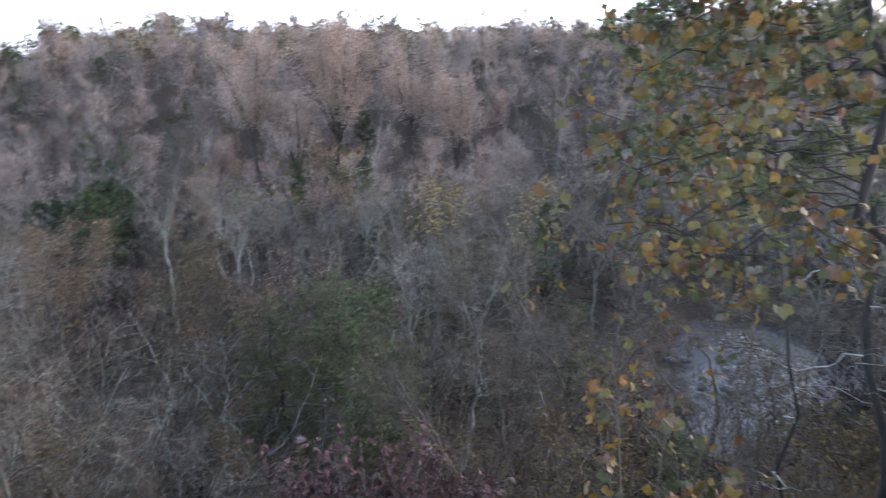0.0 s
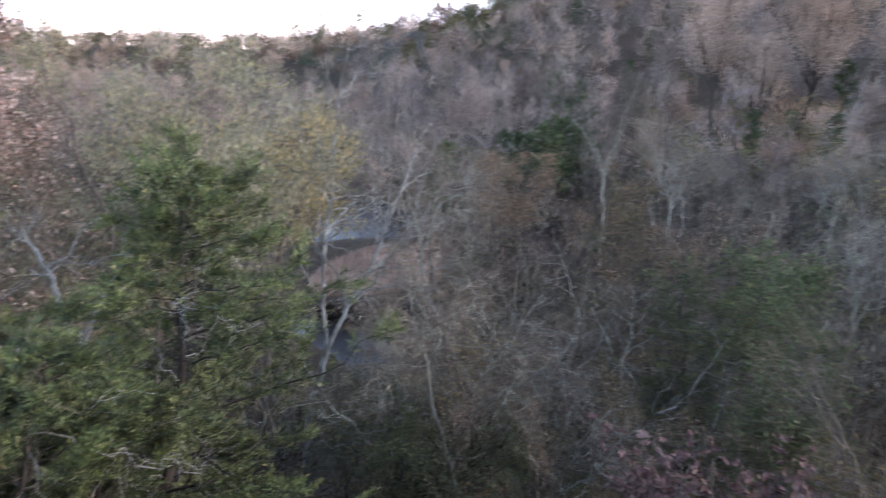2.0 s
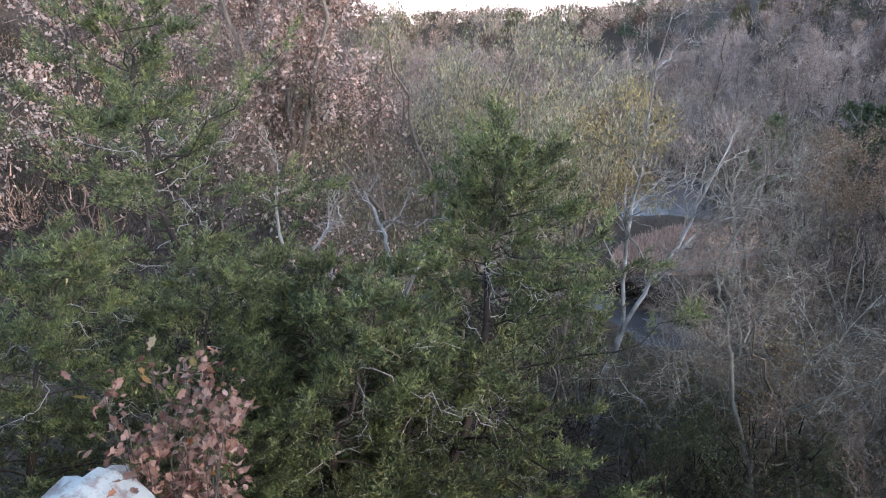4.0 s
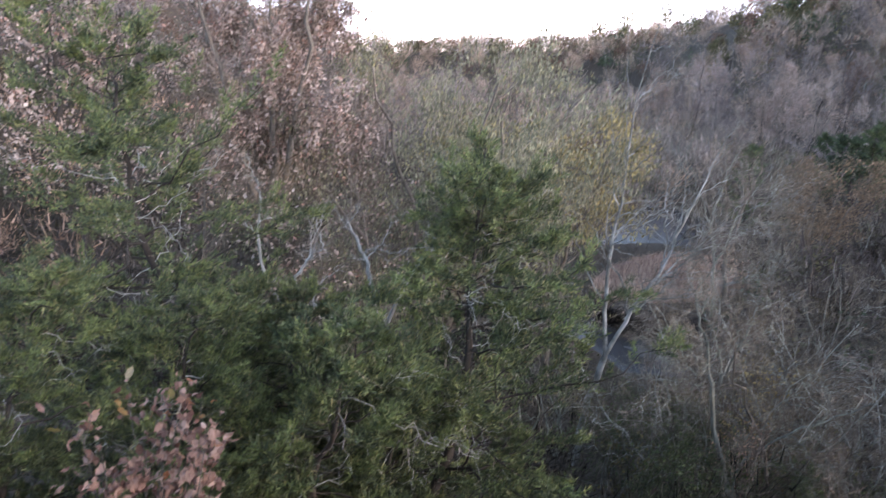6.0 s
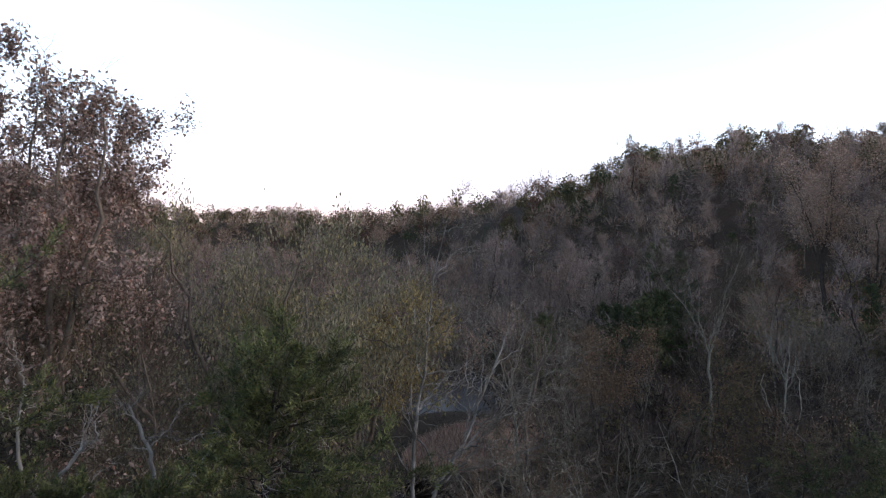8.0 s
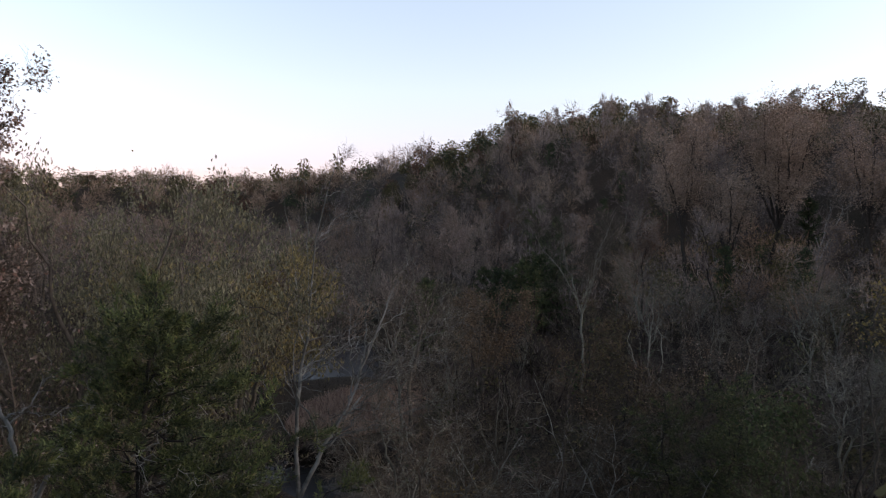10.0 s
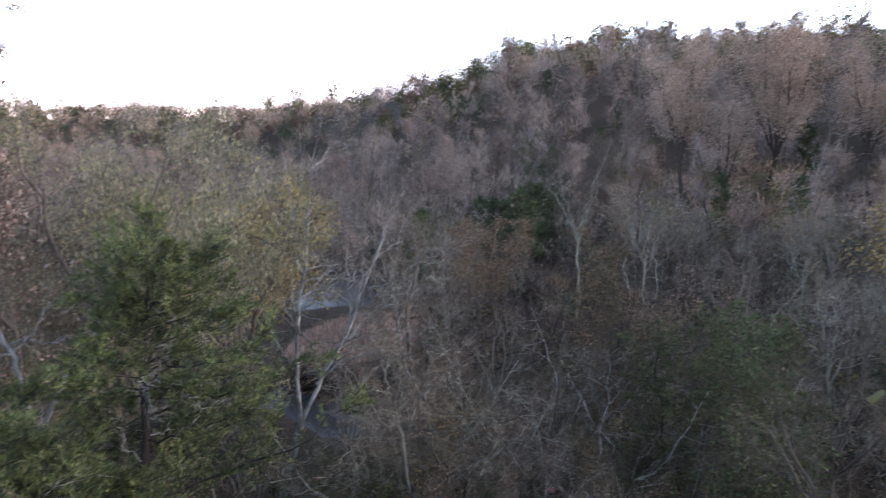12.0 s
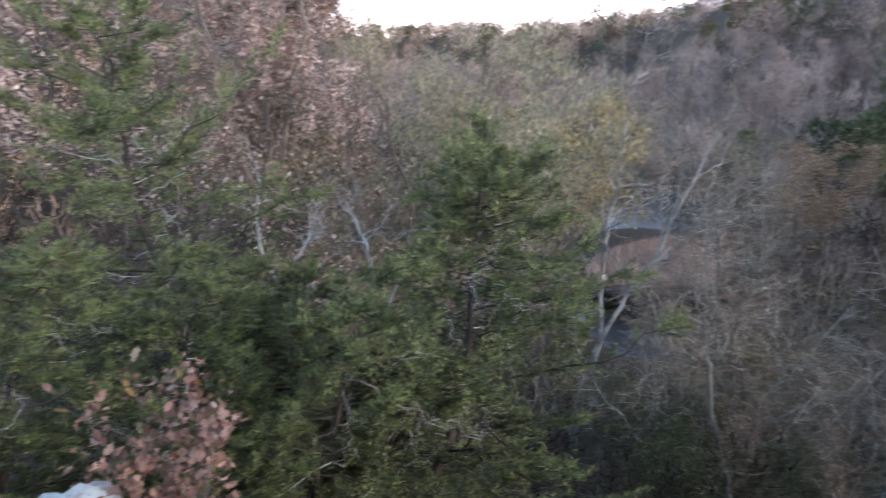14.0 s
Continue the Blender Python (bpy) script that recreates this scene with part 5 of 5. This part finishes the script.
OVAL = lambda t: 0.8 + 0.1 * np.cos(2 * t) + 0.15 * np.cos(6 * t) + 0.07 * np.cos(9 * t)
TULIP_MESH = [leaf_mesh("leaf", TULIP, LOBED, c, i) for i, c in enumerate((0.3, -0.9, 1.1))]
BUSH_MESH = [leaf_mesh("leaf", BUSH_LEAF, OVAL, c, i, 0.75) for i, c in enumerate((0.5, -1.1, 1.4))]
RED_MESH = [leaf_mesh("leaf", RED_LEAF, OVAL, c, i, 0.65) for i, c in enumerate((0.6, -1.0, 1.4))]


TULIP_MASS = foliage("tulip_foliage", [(0, (0.045, 0.054, 0.027)), (0.3, (0.09, 0.0938, 0.045)), (0.5, (0.143, 0.116, 0.0413)), (0.68, (0.195, 0.116, 0.0338)), (0.8, (0.112, 0.0562, 0.0338)), (0.95, (0.128, 0.12, 0.0825)), (1, (0.195, 0.195, 0.165))], None, 0.3)


def hang_leaves(rng, root, meshes, at, size, droop):
    for k, p in enumerate(at):
        ob = new("leaf", meshes[k % len(meshes)])
        ob.parent = root
        w = Vector((rng.normal(), rng.normal(), rng.normal() - droop)).normalized()
        q = w.to_track_quat("X", "Z") @ Euler((rng.uniform(-1.2, 1.2), 0, 0)).to_quaternion()
        s = float(size * rng.uniform(0.65, 1.25))
        ob.matrix_basis = Matrix.LocRotScale(Vector(p), q, (s, s, s))


def leaf_mass(rng, meshes, at, size):
    """The leaves behind the counted ones, joined."""
    g = Geo()
    blade = [np.array([v.co[:] for v in me.vertices]) for me in meshes]
    tris = np.array([pl.vertices[:] for pl in meshes[0].polygons])
    for i, p in enumerate(at):
        w = unit(rng.normal(size=3) - UP * 0.6)
        side = unit(np.cross(w, rng.normal(size=3)))
        g.add(p + blade[i % 3] @ np.stack([w, side, np.cross(w, side)]) * size * rng.uniform(0.6, 1.2), tris)
    return g


def tulip_tree(az, dist):
    rng = np.random.default_rng(201)
    x, y, z = place(az, dist)
    root = thing("tulip_tree", pose(x, y, float(z)), "young tulip tree with yellow, orange and green leaves", "tree")
    tp, tr = grow(rng, np.array([[0, 0, -0.3]]), np.array([[-0.05, 0.02, 1.0]]), np.array([9.0]), np.array([0.05]), 18, 0.11, 0.02, 0.25, 0.25)
    g = Geo()
    tubes(g, tp, tr, 9)
    trunk = part("trunk", g, BARK_DARK, root)
    n = 44
    s = np.clip(np.linspace(0.3, 0.92, n) + rng.normal(0, 0.015, n), 0.28, 0.95)
    at, t, k = along(tp, np.zeros(n, int), s)
    rise = (at[:, 2] + float(z) - EYE)
    reach = np.interp(rise, [-3.0, -1.7, -1.2, -0.8, -0.2, 0.5, 1.2, 3], [1.5, 2.0, 2.1, 2.75, 2.9, 2.55, 1.9, 1.6]) * rng.uniform(0.75, 1.05, n)
    way = np.stack([-np.ones(n), rng.uniform(-0.5, 0.45, n), rng.uniform(-0.35, 0.75, n)], -1)
    lp, lr = grow(rng, at, unit(way), reach, np.full(n, 0.01), 13, 0.2, -0.03, 0.2, 0.3)
    pts, more = [], []
    for i in range(n):
        g = Geo()
        tubes(g, lp[i:i + 1], lr[i:i + 1], 5)
        ii, ss, a2, w2, r2 = sprout(rng, lp[i:i + 1], lr[i:i + 1], 10, 0.35, 1.0, 50, 15)
        bp, br = grow(rng, a2, w2, rng.uniform(0.15, 0.5, len(ss)), np.full(len(ss), 0.004), 5, 0.25, 0.03, 0.3)
        tubes(g, bp, br, 3)
        part("limb", g, BARK_DARK, trunk)
        kk = rng.integers(0, len(bp), 66)
        a3, _, _ = along(bp, kk, rng.uniform(0.3, 1.0, 66))
        a3 = a3 + rng.normal(0, 0.08, a3.shape)
        pts.append(a3[:8])
        more.append(a3[8:])
    hang_leaves(rng, root, TULIP_MESH, np.concatenate(pts), 0.11, 0.6)
    g = leaf_mass(rng, TULIP_MESH, np.concatenate(more), 0.1)
    tagged(part("foliage", g, TULIP_MASS, root, smooth=False), kind="stuff")


def leafy_bush(seed, name, label, az, dist, top, width, meshes, n, size, stems=9, bark_mat=None, depth=1.4, fill=0, fill_mat=None):
    """A bush of thin upright stems with a leaf at every twig."""
    rng = np.random.default_rng(seed)
    x, y, z = place(az, dist)
    h = top - float(z)
    root = thing(name, pose(x, y, float(z)), label, "bush")
    start = np.c_[rng.normal(0, 0.12, (stems, 2)), np.full(stems, -0.1)]
    way = np.c_[rng.normal(0, width / h * 0.85, (stems, 2)), np.ones(stems)]
    sp, sr = grow(rng, start, way, h * rng.uniform(0.8, 1.02, stems), np.full(stems, 0.013), 9, 0.035, 0.03, 0.25)
    g = Geo()
    tubes(g, sp, sr, 4)
    i, s, a, w, r = sprout(rng, sp, sr, 10, max(0.3, 1 - depth / h), 1.0, 45, 15)
    bp, br = grow(rng, a, w, rng.uniform(0.12, 0.42, len(s)), np.full(len(s), 0.004), 4, 0.2, 0.08, 0.3)
    tubes(g, bp, br, 3)
    part("stem", g, bark_mat or BARK_GREY, root)
    k = rng.integers(0, len(bp), n)
    p, _, _ = along(bp, k, rng.uniform(0.2, 1.0, n))
    hang_leaves(rng, root, meshes, p + rng.normal(0, 0.04, p.shape), size, 0.7)
    if fill:
        k = rng.integers(0, len(bp), fill)
        p, _, _ = along(bp, k, rng.uniform(0.0, 0.9, fill))
        tagged(part("foliage", leaf_mass(rng, meshes, p + rng.normal(0, 0.06, p.shape), size), fill_mat, root, smooth=False), kind="stuff")


RED_MASS = foliage("russet_foliage", [(0, (0.041, 0.0213, 0.023)), (0.5, (0.082, 0.0451, 0.0451)), (1, (0.148, 0.0902, 0.0861))], None, 0.25)
BROWN_MASS = foliage("dry_bush_foliage", [(0, (0.09, 0.045, 0.037)), (0.5, (0.24, 0.14, 0.11)), (1, (0.42, 0.28, 0.23))], None, 0.25)
tulip_tree(-36.0, 5.1)
leafy_bush(210, "brown_bush", "bush of dry curled pinkish-brown leaves beside a rock", 73.8, 5.3, 12.68, 0.45, BUSH_MESH, 290, 0.1, 15, fill=620, fill_mat=BROWN_MASS)
leafy_bush(211, "russet_bush", "bush of drooping dusky russet leaves", 5.6, 5.3, 12.75, 0.28, RED_MESH, 290, 0.078, 12, depth=0.9, fill=1500, fill_mat=RED_MASS)
leafy_bush(212, "russet_bush", "bush of drooping dusky russet leaves", -1.2, 5.3, 12.6, 0.28, RED_MESH, 260, 0.078, 12, depth=0.9, fill=1400, fill_mat=RED_MASS)
leafy_bush(213, "russet_bush", "low bush of dusky russet leaves under a tulip tree", -24, 5.6, 12.1, 0.6, RED_MESH, 260, 0.08, 9, depth=0.9, fill=300, fill_mat=RED_MASS)
leafy_bush(214, "orange_sapling", "thin sapling with a cluster of orange leaves at its top", -16, 4.5, 13.5, 0.1, TULIP_MESH, 34, 0.1, 2, depth=0.35)
leafy_bush(215, "tulip_sapling", "low tulip sapling with green and orange leaves", -22, 4.7, 13.15, 0.3, TULIP_MESH, 110, 0.105, 5, depth=0.7)
